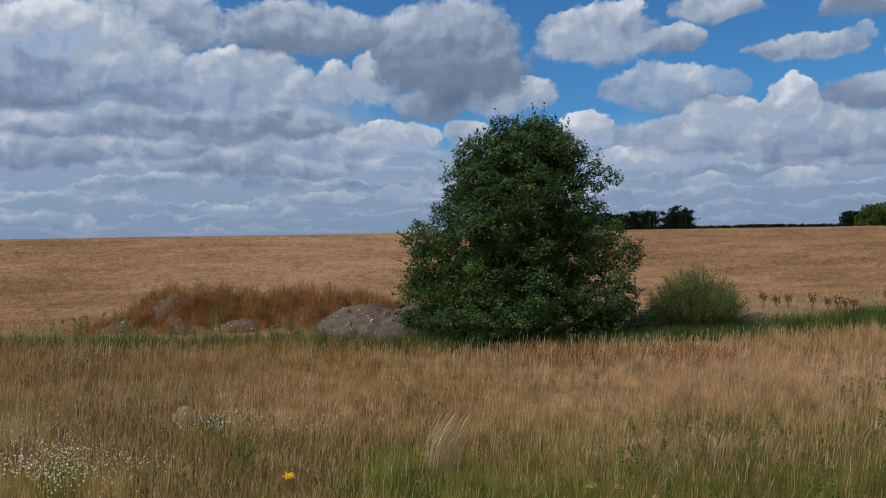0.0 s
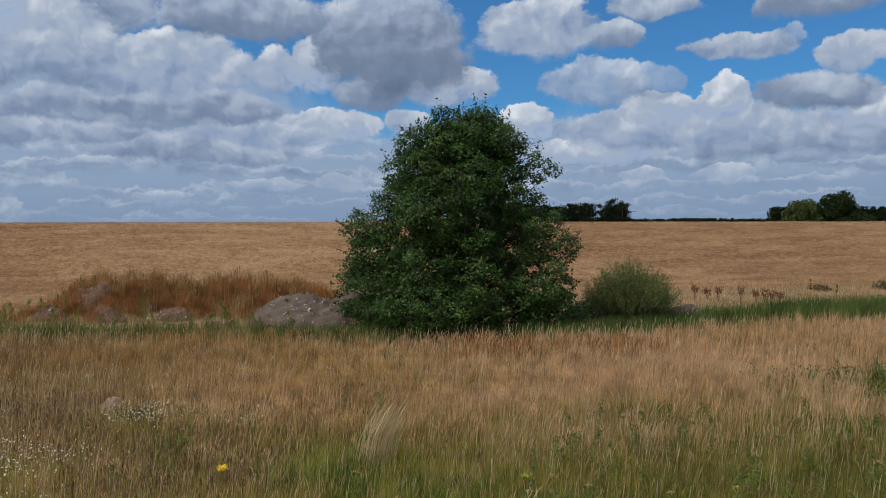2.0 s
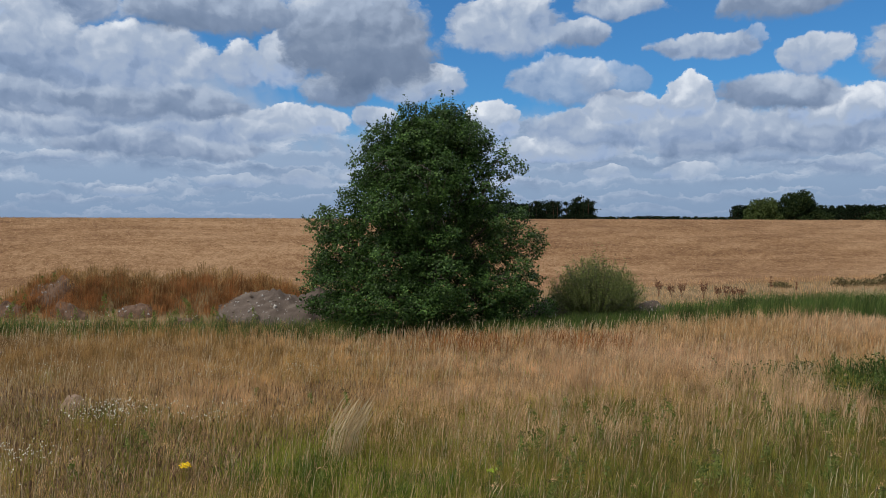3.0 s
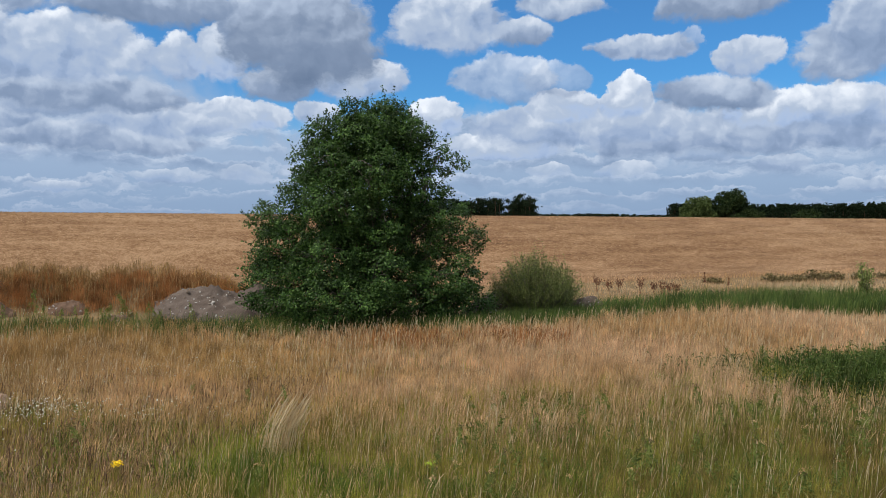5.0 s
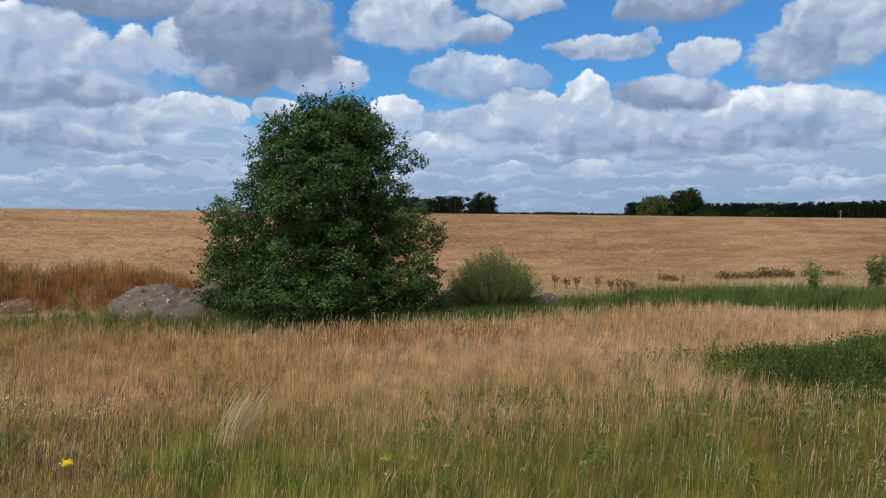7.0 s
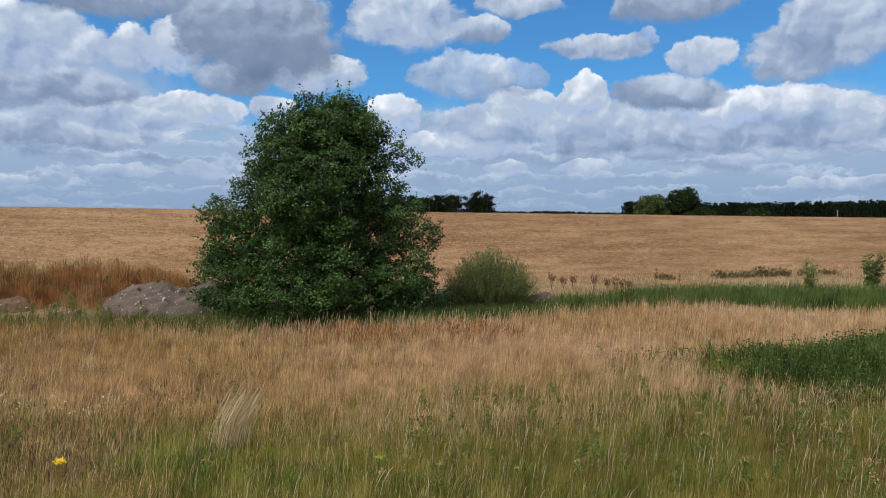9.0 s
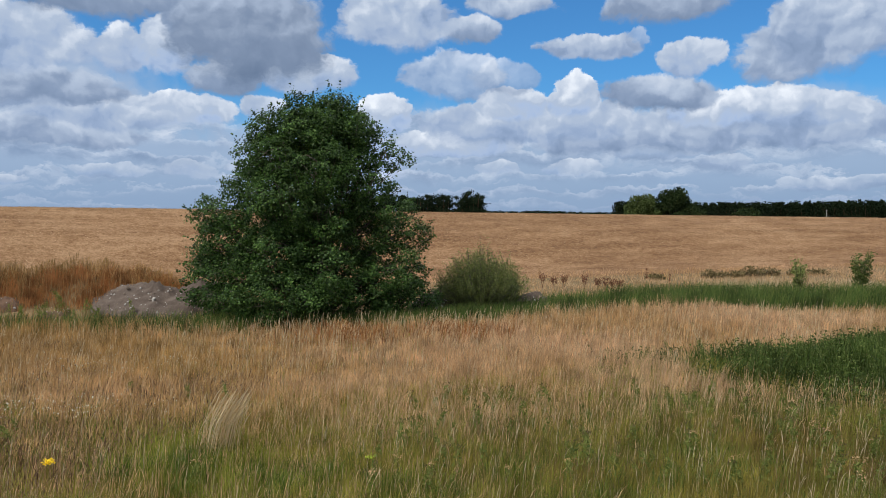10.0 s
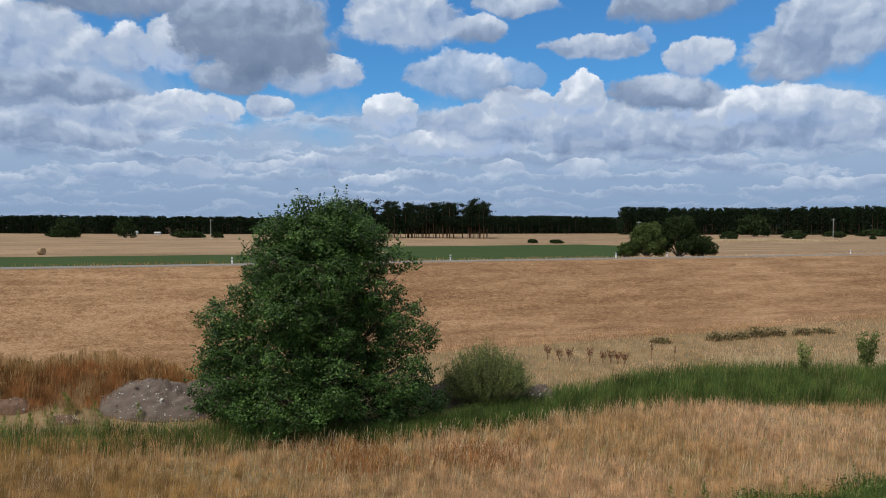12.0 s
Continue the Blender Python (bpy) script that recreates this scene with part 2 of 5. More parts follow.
def leafy(name, stops, patch=None, patch_scale=0.3, through_light=0.3, rough=0.6, tuft=0.0, second=None, east=None, gloss=0.15):
    """Blades and leaves: each its own shade, drifting in patches over the ground, letting some light through."""
    m, n, b = material(name)
    geo = n.node("ShaderNodeNewGeometry")
    c = ramp(n, geo.outputs["Random Per Island"], stops)
    if patch:
        pos = geo.outputs["Position"]
        f = n.ramp01(n.noise(pos, patch_scale, 4.0, 0.6), 0.38, 0.64)
        c = n.mix(n.math("MULTIPLY", f, 0.75), c, rgb(*patch))
        if east:
            px = n.node("ShaderNodeSeparateXYZ", {0: pos}).outputs[0]
            c = n.mix(n.math("MULTIPLY", n.ramp01(n.math("ADD", px, n.math("MULTIPLY", f, 5.0)), -9.0, 5.0), 0.62), c, rgb(*east))
        if east:
            c = n.mix(n.math("MULTIPLY", n.ramp01(n.math("ADD", px, n.math("MULTIPLY", f, 5.0)), -5.0, -15.0), 0.7), c, rgb(0.23, 0.14, 0.05))
    if second:
        f = n.ramp01(n.noise(n.vmath("ADD", geo.outputs["Position"], (31.0, 7.0, 0.0)), patch_scale * 0.7, 4.0, 0.6), 0.42, 0.62)
        c = n.mix(n.math("MULTIPLY", f, 0.5), c, rgb(*second))
    if tuft:
        v = n.noise(geo.outputs["Position"], tuft, 3.0, 0.6)
        v = n.node("ShaderNodeMapRange", {"Value": v, "From Min": 0.36, "From Max": 0.64, "To Min": 0.5, "To Max": 1.5}).outputs["Result"]
        c = n.mix(1.0, c, n.node("ShaderNodeCombineColor", {0: v, 1: v, 2: v}).outputs[0], "MULTIPLY")
    n.put(b.inputs["Base Color"], c)
    b.inputs["Roughness"].default_value = rough
    b.inputs["Specular IOR Level"].default_value = gloss
    tr = n.node("ShaderNodeBsdfTranslucent", {"Color": c})
    mixed = n.node("ShaderNodeMixShader", {0: through_light, 1: b.outputs[0], 2: tr.outputs[0]})
    m.node_tree.links.new(mixed.outputs[0], m.node_tree.nodes["Material Output"].inputs["Surface"])
    return m


def rough_stuff(name, stops, scale, detail=8.0, rough=0.9, bump=0.3, stretch=(1, 1, 1), fine=None):
    """Earth, stone, bark: noise at two scales with relief."""
    m, n, b = material(name)
    geo = n.node("ShaderNodeNewGeometry")
    pos = n.vmath("MULTIPLY", geo.outputs["Position"], stretch)
    a = n.noise(pos, scale, detail, 0.62)
    f2 = n.noise(pos, fine or scale * 9, 4.0, 0.6)
    f = n.math("ADD", n.math("MULTIPLY", a, 0.6), n.math("MULTIPLY", f2, 0.4))
    n.put(b.inputs["Base Color"], ramp(n, f, stops))
    b.inputs["Roughness"].default_value = rough
    b.inputs["Specular IOR Level"].default_value = 0.08 if rough > 0.8 else 0.4
    bp = n.node("ShaderNodeBump", {"Height": f, "Strength": bump, "Distance": 0.05})
    n.put(b.inputs["Normal"], bp.outputs[0])
    return m


STRAW = leafy("dry_straw", [(0.0, (0.166, 0.094, 0.031)), (0.35, (0.416, 0.260, 0.103)), (0.75, (0.582, 0.395, 0.181)), (1.0, (0.790, 0.600, 0.363))], (0.580, 0.353, 0.170), 0.2, 0.5, 0.6, 1.9, (0.415, 0.251, 0.084), (0.631, 0.424, 0.262))
TUSSOCK = leafy("tussock_green", [(0.0, (0.05, 0.085, 0.016)), (0.6, (0.10, 0.15, 0.028)), (1.0, (0.21, 0.26, 0.06))], None, 0.3, 0.4)
OLIVE = leafy("olive_straw", [(0.0, (0.11, 0.09, 0.03)), (0.5, (0.22, 0.17, 0.06)), (0.85, (0.32, 0.24, 0.10)), (1.0, (0.50, 0.40, 0.20))], (0.14, 0.155, 0.03), 0.45, 0.45, 0.6, 1.5, (0.26, 0.15, 0.07))
PALE = leafy("bleached_straw", [(0.0, (0.442, 0.323, 0.170)), (1.0, (0.680, 0.561, 0.365))], None, 0.3, 0.45)
GREEN = leafy("meadow_green", [(0.0, (0.090, 0.123, 0.015)), (0.5, (0.188, 0.223, 0.031)), (1.0, (0.342, 0.323, 0.065))], (0.326, 0.246, 0.057), 0.35, 0.45, 0.6, 1.6)
REED = leafy("lush_green", [(0.0, (0.036, 0.070, 0.018)), (0.6, (0.076, 0.122, 0.028)), (1.0, (0.170, 0.195, 0.050))], None, 0.3, 0.42, 0.6, 0.9)
NETTLE = leafy("nettle_green", [(0.0, (0.036, 0.065, 0.013)), (0.6, (0.069, 0.105, 0.022)), (1.0, (0.145, 0.180, 0.052))], None, 0.3, 0.4, 0.6, 1.1)
RUST = leafy("rusty_sorrel", [(0.0, (0.162, 0.060, 0.020)), (0.5, (0.311, 0.133, 0.043)), (1.0, (0.420, 0.215, 0.085))], (0.345, 0.165, 0.065), 0.5, 0.4, 0.6, 1.2)
ALDER = leafy("alder_leaf", [(0.0, (0.018, 0.042, 0.010)), (0.5, (0.038, 0.081, 0.017)), (0.9, (0.070, 0.132, 0.027)), (1.0, (0.120, 0.195, 0.055))], None, 0.3, 0.3, 0.45, 1.3, gloss=0.18)
WILLOW = leafy("willow_leaf", [(0.0, (0.088, 0.112, 0.032)), (0.6, (0.168, 0.208, 0.060)), (1.0, (0.272, 0.296, 0.104))], None, 0.3, 0.45)
BIRCH = leafy("sapling_leaf", [(0.0, (0.050, 0.080, 0.018)), (1.0, (0.130, 0.170, 0.045))])
PALEBIRCH = leafy("pale_sapling_leaf", [(0.0, (0.12, 0.16, 0.04)), (1.0, (0.30, 0.33, 0.11))], None, 0.3, 0.45)
WITHERED = leafy("withered_weed", [(0.0, (0.10, 0.058, 0.034)), (0.6, (0.20, 0.125, 0.070)), (1.0, (0.33, 0.23, 0.14))], None, 0.3, 0.3)
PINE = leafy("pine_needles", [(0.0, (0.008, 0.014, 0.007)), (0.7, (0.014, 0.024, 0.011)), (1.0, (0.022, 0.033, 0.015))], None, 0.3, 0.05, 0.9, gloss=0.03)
FARLEAF = leafy("far_leaf", [(0.0, (0.014, 0.025, 0.010)), (0.7, (0.028, 0.045, 0.015)), (1.0, (0.049, 0.066, 0.021))], None, 0.3, 0.1, 0.8, gloss=0.05)
WEED = leafy("weed_leaf", [(0.0, (0.100, 0.135, 0.030)), (0.6, (0.190, 0.225, 0.055)), (1.0, (0.300, 0.320, 0.100))], None, 0.3, 0.5)
MIDLEAF = leafy("mid_leaf", [(0.0, (0.036, 0.056, 0.015)), (0.7, (0.075, 0.105, 0.028)), (1.0, (0.120, 0.150, 0.045))], None, 0.3, 0.2, 0.7)
DOCK = leafy("dead_dock", [(0.0, (0.09, 0.036, 0.022)), (1.0, (0.22, 0.10, 0.055))])
SCRUB = leafy("dark_scrub", [(0.0, (0.09, 0.07, 0.03)), (1.0, (0.20, 0.16, 0.07))])
PETAL = leafy("white_petal", [(0.0, (0.527, 0.527, 0.405)), (1.0, (0.680, 0.680, 0.549))], None, 0.3, 0.3)
YELLOW = leafy("yellow_petal", [(0.0, (0.70, 0.42, 0.01)), (1.0, (0.85, 0.62, 0.02))], None, 0.3, 0.2)
LIME = leafy("lime_spurge", [(0.0, (0.25, 0.33, 0.03)), (1.0, (0.40, 0.48, 0.05))])
STUBBLE = leafy("mown_straw", [(0.0, (0.150, 0.085, 0.042)), (0.5, (0.300, 0.195, 0.105)), (1.0, (0.520, 0.390, 0.250))], None, 0.3, 0.5)
BARK = rough_stuff("grey_bark", [(0.3, (0.06, 0.05, 0.04)), (0.7, (0.17, 0.15, 0.12))], 6.0, bump=0.6, stretch=(1, 1, 0.25))
PINEBARK = rough_stuff("pine_bark", [(0.3, (0.05, 0.03, 0.02)), (0.7, (0.16, 0.09, 0.055))], 3.0, stretch=(1, 1, 0.3))
GRAVEL = rough_stuff("grey_gravel", [(0.3, (0.048, 0.036, 0.029)), (0.5, (0.100, 0.077, 0.063)), (0.7, (0.157, 0.128, 0.106))], 1.6, bump=0.7, fine=22)
STONE = rough_stuff("pale_stone", [(0.3, (0.210, 0.189, 0.168)), (0.7, (0.434, 0.413, 0.378))], 5.0)
DARKSTONE = rough_stuff("brown_clod", [(0.3, (0.10, 0.075, 0.055)), (0.7, (0.24, 0.19, 0.15))], 5.0)
EARTH = rough_stuff("brown_earth", [(0.3, (0.062, 0.038, 0.026)), (0.7, (0.165, 0.105, 0.072))], 2.5, bump=0.6, fine=18)
SAND = rough_stuff("sandy_earth", [(0.3, (0.161, 0.105, 0.068)), (0.7, (0.285, 0.205, 0.149))], 2.5, bump=0.5)
ASPHALT = rough_stuff("worn_asphalt", [(0.3, (0.12, 0.112, 0.10)), (0.7, (0.19, 0.178, 0.16))], 0.8)
WHITE = rough_stuff("white_plastic", [(0.3, (0.70, 0.70, 0.68)), (0.7, (0.82, 0.82, 0.80))], 3.0, rough=0.5, bump=0.0)
BLACK = rough_stuff("black_plastic", [(0.3, (0.02, 0.02, 0.02)), (0.7, (0.04, 0.04, 0.04))], 3.0, rough=0.5, bump=0.0)
CONCRETE = rough_stuff("pole_concrete", [(0.3, (0.36, 0.35, 0.33)), (0.7, (0.50, 0.49, 0.46))], 2.0)
HAY = rough_stuff("hay", [(0.3, (0.20, 0.135, 0.075)), (0.7, (0.34, 0.25, 0.145))], 4.0, bump=0.5)
THATCH = rough_stuff("meadow_thatch", [(0.32, (0.080, 0.060, 0.032)), (0.5, (0.160, 0.116, 0.060)), (0.68, (0.240, 0.168, 0.092))], 0.5, bump=0.6)
CROP = rough_stuff("green_crop", [(0.3, (0.020, 0.036, 0.006)), (0.7, (0.034, 0.056, 0.010))], 0.12)
ROOF = rough_stuff("dull_metal", [(0.3, (0.30, 0.29, 0.28)), (0.7, (0.45, 0.44, 0.43))], 1.0)


def slope_material(name, dark, mid, light, across=0.8, along=0.16):
    """Mown grass: swaths along the road, clumps and bright straw."""
    m, n, b = material(name)
    geo = n.node("ShaderNodeNewGeometry")
    pos = geo.outputs["Position"]
    rot = n.node("ShaderNodeVectorRotate", {"Vector": pos, "Angle": radians(-26.1)}, rotation_type="Z_AXIS").outputs[0]
    swath = n.noise(n.vmath("MULTIPLY", rot, (along, across, 0.2)), 1.0, 5.0, 0.6)
    clump = n.noise(n.vmath("MULTIPLY", rot, (1.8, 2.6, 1.0)), 1.0, 6.0, 0.7)
    wide = n.noise(pos, 0.05, 3.0, 0.5)
    grain = n.noise(pos, 6.5, 5.0, 0.8)
    f = n.math("ADD", n.math("ADD", n.math("MULTIPLY", swath, 0.20), n.math("MULTIPLY", clump, 0.24)), n.math("ADD", n.math("MULTIPLY", wide, 0.15), n.math("MULTIPLY", grain, 0.41)))
    n.put(b.inputs["Base Color"], ramp(n, f, [(0.42, dark), (0.5, mid), (0.57, light)]))
    b.inputs["Roughness"].default_value = 0.95
    b.inputs["Specular IOR Level"].default_value = 0.1
    bp = n.node("ShaderNodeBump", {"Height": n.math("ADD", clump, grain), "Strength": 0.8, "Distance": 0.12})
    n.put(b.inputs["Normal"], bp.outputs[0])
    return m


MOWN = slope_material("mown_bank", (0.108, 0.056, 0.028), (0.218, 0.123, 0.061), (0.335, 0.211, 0.119))
FIELD = slope_material("stubble_field", (0.108, 0.074, 0.043), (0.207, 0.137, 0.079), (0.297, 0.209, 0.128), 0.045, 0.006)

# ---- land ----
# The road runs straight; s is the way across it (0 at the bank's crest, negative towards the meadow), r the way along it.
NX, NY = -0.44, 0.898


def to_sr(x, y):
    return (x - 3.5) * NX + (y - 74) * NY, (x - 3.5) * NY - (y - 74) * NX


def to_xy(s, r):
    return 3.5 + s * NX + r * NY, 74 + s * NY - r * NX


def lumps(x, y):
    return 0.10 * np.sin(0.31 * x + 1.7) * np.sin(0.27 * y + 0.4) + 0.05 * np.sin(0.9 * x + 0.4 * y) * np.sin(0.7 * y - 0.5 * x + 2.0)


def land(x, y):
    """Height of the ground."""
    x, y = np.asarray(x, float), np.asarray(y, float)
    s, r = to_sr(x, y)
    z = np.interp(s, [-40, -30, -24, -20, -17, -13.7, -11, -9, -6.7, -3, -0.5, 0.5, 3, 6, 12.5, 15, 30, 60, 120, 3000],
                  [0, 0.05, 0.25, 0.42, 0.72, 1.25, 2.1, 2.9, 3.7, 4.7, 5.38, 5.45, 5.28, 5.08, 5.02, 4.6, 4.1, 3.2, 2.0, 2.0])
    z = z - 0.005 * np.clip(r, -90, 90) * np.clip((s + 20) / 20, 0, 1)
    near = np.clip((-s - 17) / 6, 0, 1)
    z = z + near * lumps(x, y) * np.clip((60 + s) / 10 + 3, 0, 1)
    z = z + 0.05 * np.sin(r * 0.5 + s) * np.clip((s + 16) / 5, 0, 1) * np.clip(-s / 3, 0, 1)
    # the overgrown spoil heap
    for cx, cy, rx, ry, h in ((-15.6, 38.8, 2.9, 2.3, 1.15), (-19.6, 38.0, 3.2, 2.6, 1.1), (-23.7, 36.9, 2.7, 2.5, 1.3), (-10.0, 39.5, 2.5, 1.6, 0.4)):
        z = z + h * np.exp(-(((x - cx) / rx) ** 2 + ((y - cy) / ry) ** 2) ** 1.4) * (1 + 0.16 * np.sin(1.9 * x + cx) * np.sin(1.3 * y) + 0.10 * np.sin(4.1 * x + 2.7 * y))
    return z


def mesh_from(name, verts, faces, mats, index=None, smooth=False):
    """faces: a list of arrays, each of one face size."""
    me = bpy.data.meshes.new(name)
    verts = np.asarray(verts, np.float32)
    loops = np.concatenate([f.ravel() for f in faces]).astype(np.int32)
    sizes = np.concatenate([np.full(len(f), f.shape[1]) for f in faces]).astype(np.int32)
    me.vertices.add(len(verts)), me.loops.add(len(loops)), me.polygons.add(len(sizes))
    me.vertices.foreach_set("co", verts.ravel())
    me.loops.foreach_set("vertex_index", loops)
    me.polygons.foreach_set("loop_start", (np.cumsum(sizes) - sizes).astype(np.int32))
    for m in mats:
        me.materials.append(m)
    if index is not None:
        me.polygons.foreach_set("material_index", np.asarray(index, np.int32))
    me.polygons.foreach_set("use_smooth", np.full(len(sizes), smooth))
    me.update(calc_edges=True)
    me.validate()
    return me


def grow(start, stop, first, ratio):
    out, step = [start], first
    while abs(out[-1] - start) < abs(stop - start):
        out.append(out[-1] + step * (1 if stop > start else -1))
        step *= ratio
    return out


def make_ground():
    ss = grow(-72, -1400, 3, 1.25)[::-1] + list(np.arange(-71, 10, 0.75)) + grow(10, 330, 3, 1.03)[0:] + grow(345, 3400, 20, 1.2)
    rs = grow(-150, -3000, 6, 1.2)[::-1] + list(np.arange(-148.5, 160, 1.5)) + grow(161, 3000, 5, 1.08)
    ss, rs = np.array(sorted(set(ss))), np.array(sorted(set(rs)))
    S, R = np.meshgrid(ss, rs, indexing="ij")
    X, Y = to_xy(S, R)
    Z = land(X, Y)
    a, b = S.shape
    i = np.arange(a * b).reshape(a, b)
    quads = np.stack([i[:-1, :-1], i[:-1, 1:], i[1:, 1:], i[1:, :-1]], -1).reshape(-1, 4)[:, ::-1]
    sc = (0.25 * (S[:-1, :-1] + S[1:, 1:] + S[:-1, 1:] + S[1:, :-1])).ravel()
    rc = (0.25 * (R[:-1, :-1] + R[1:, 1:] + R[:-1, 1:] + R[1:, :-1])).ravel()
    index = np.where(sc < -18.5, 0, np.where(sc < 15, 1, 2))
    crop = (sc > 15) & (((sc < 128) & (rc < 45)) | ((sc < 190) & (rc >= 45) & (rc < 150))) & (rc < 62 + (sc - 55) * 0.85)
    index[crop] = 3
    me = mesh_from("ground", np.stack([X, Y, Z], -1).reshape(-1, 3), [quads], [THATCH, MOWN, FIELD, CROP], index, True)
    tagged(new("ground", me), "uneven summer land, dry meadow, mown bank and fields", "ground", kind="structure")


make_ground()


def make_road():
    rs = np.arange(-400, 500, 10.0)
    verts, k = [], len(rs)
    for s, dz in ((6.2, 0.0), (6.3, 0.06), (9.2, 0.13), (12.0, 0.06), (12.1, 0.0)):
        x, y = to_xy(np.full(k, s), rs)
        verts.append(np.stack([x, y, land(x, y) + dz], -1))
    i = np.arange(5 * k).reshape(5, k)
    quads = np.stack([i[:-1, :-1], i[:-1, 1:], i[1:, 1:], i[1:, :-1]], -1).reshape(-1, 4)[:, ::-1]
    tagged(new("road", mesh_from("road", np.concatenate(verts), [quads], [ASPHALT])), "pale worn country road on the bank", "road", kind="structure")


make_road()

# ---- shapes ----
rng = np.random.default_rng(7)


def part(name, me, parent=None, label="", kind=""):
    ob = new(name, me)
    ob.parent = parent
    if label:
        ob["label"] = label
    if kind:
        ob["kind"] = kind
    return ob


def thing(name, x, y, label, category, z=None, group="", kind=""):
    ob = new(name)
    ob.location = (x, y, float(land(x, y)) if z is None else z)
    return tagged(ob, label, category, group, kind)


def tubes(paths, sides=6):
    """Tapered tubes along lists of (x, y, z, radius)."""
    verts, quads, at = [], [], 0
    for path in paths:
        p = np.array(path, float)
        d = np.gradient(p[:, :3], axis=0)
        d /= np.linalg.norm(d, axis=1)[:, None] + 1e-9
        side = np.cross(d, np.where(np.abs(d[:, 2:3]) > 0.9, [[1.0, 0, 0]], [[0, 0, 1.0]]))
        side /= np.linalg.norm(side, axis=1)[:, None] + 1e-9
        other = np.cross(d, side)
        for k in range(sides):
            a = 2 * math.pi * k / sides
            verts.append(p[:, :3] + p[:, 3:4] * (math.cos(a) * side + math.sin(a) * other))
        m = len(p)
        i = at + np.arange(sides * m).reshape(sides, m)
        j = np.roll(i, -1, axis=0)
        quads.append(np.stack([i[:, :-1], j[:, :-1], j[:, 1:], i[:, 1:]], -1).reshape(-1, 4))
        at += sides * m
    return np.concatenate(verts), np.concatenate(quads)


def tube_mesh(name, paths, mat, sides=6):
    v, q = tubes(paths, sides)
    return mesh_from(name, v, [q], [mat], smooth=True)


def leaves(name, centres, size, mat, outward=None, jitter=0.45, longer=1.35):
    """Many small folded leaves, each of four corners."""
    c = np.asarray(centres, float)
    n = len(c)
    nrm = rng.normal(size=(n, 3))
    nrm /= np.linalg.norm(nrm, axis=1)[:, None]
    if outward is not None:
        nrm = nrm * jitter * 1.6 + outward
    nrm /= np.linalg.norm(nrm, axis=1)[:, None] + 1e-9
    a = np.cross(nrm, rng.normal(size=(n, 3)))
    a /= np.linalg.norm(a, axis=1)[:, None] + 1e-9
    b = np.cross(nrm, a)
    s = (size * rng.uniform(0.65, 1.3, n))[:, None] * 0.5
    fold = nrm * s * 0.35
    v = np.stack([c - a * s * longer, c + b * s - fold, c + a * s * longer, c - b * s - fold], 1).reshape(-1, 3)
    i = np.arange(4 * n).reshape(n, 4)
    tris = np.concatenate([i[:, [0, 1, 2]], i[:, [0, 2, 3]]])
    return mesh_from(name, v, [tris], [mat])


def blades(name, x, y, height, width, mat, lean=0.18, wind=0.12, head=0.0, z=None, sway=None):
    """Upright blades or stalks; head: how many times wider the seed head is than the stalk."""
    n = len(x)
    z0 = (land(x, y) if z is None else z) - 0.03
    yaw = rng.uniform(0, math.pi, n)
    wx, wy = np.cos(yaw) * width / 2, np.sin(yaw) * width / 2
    a = rng.uniform(0, 2 * math.pi, n)
    l = np.abs(rng.normal(0, lean, n))
    dx, dy = (np.cos(a) * l + wind) * height, np.sin(a) * l * height
    if sway is not None:
        dx, dy = dx + sway[0] * height, dy + sway[1] * height
    if head:
        levels = ((0.0, 1.0), (0.66, 0.8), (0.84, head))
    else:
        levels = ((0.0, 1.0), (0.58, 0.85))
    rows = []
    for f, w in levels:
        bx, by, bz = x + dx * f ** 2.1, y + dy * f ** 2.1, z0 + height * f * (1 - 0.12 * f * l)
        rows += [np.stack([bx - wx * w, by - wy * w, bz], -1), np.stack([bx + wx * w, by + wy * w, bz], -1)]
    rows.append(np.stack([x + dx, y + dy, z0 + height * (1 - np.minimum(0.4 * l, 0.6))], -1))
    v = np.stack(rows, 1).reshape(-1, 3)
    k = len(rows)
    i = np.arange(n * k).reshape(n, k)
    q = np.concatenate([i[:, [2 * j, 2 * j + 1, 2 * j + 3, 2 * j + 2]] for j in range(len(levels) - 1)])
    return mesh_from(name, v, [q, i[:, [k - 3, k - 2, k - 1]]], [mat])


def stuff(name, me, label, category):
    return tagged(new(name, me), label, category, kind="stuff")


def field_noise(x, y, scale, seed):
    """Cheap smooth patches between 0 and 1."""
    g = np.random.default_rng(seed)
    out = np.zeros_like(x)
    for k in range(7):
        a, f = g.uniform(0, 2 * math.pi), scale * g.uniform(0.5, 1.8)
        out += np.sin((x * math.cos(a) + y * math.sin(a)) * f + g.uniform(0, 6.28))
    return np.clip(0.5 + out / 6.5, 0, 1)


def scatter(n, ymin, ymax, left=-1.0, right=0.66):
    """Random spots on the meadow, in a wedge that widens away from the camera's stand."""
    y = np.sqrt(rng.uniform(ymin ** 2, ymax ** 2, n))
    return y * rng.uniform(left, right, n), y


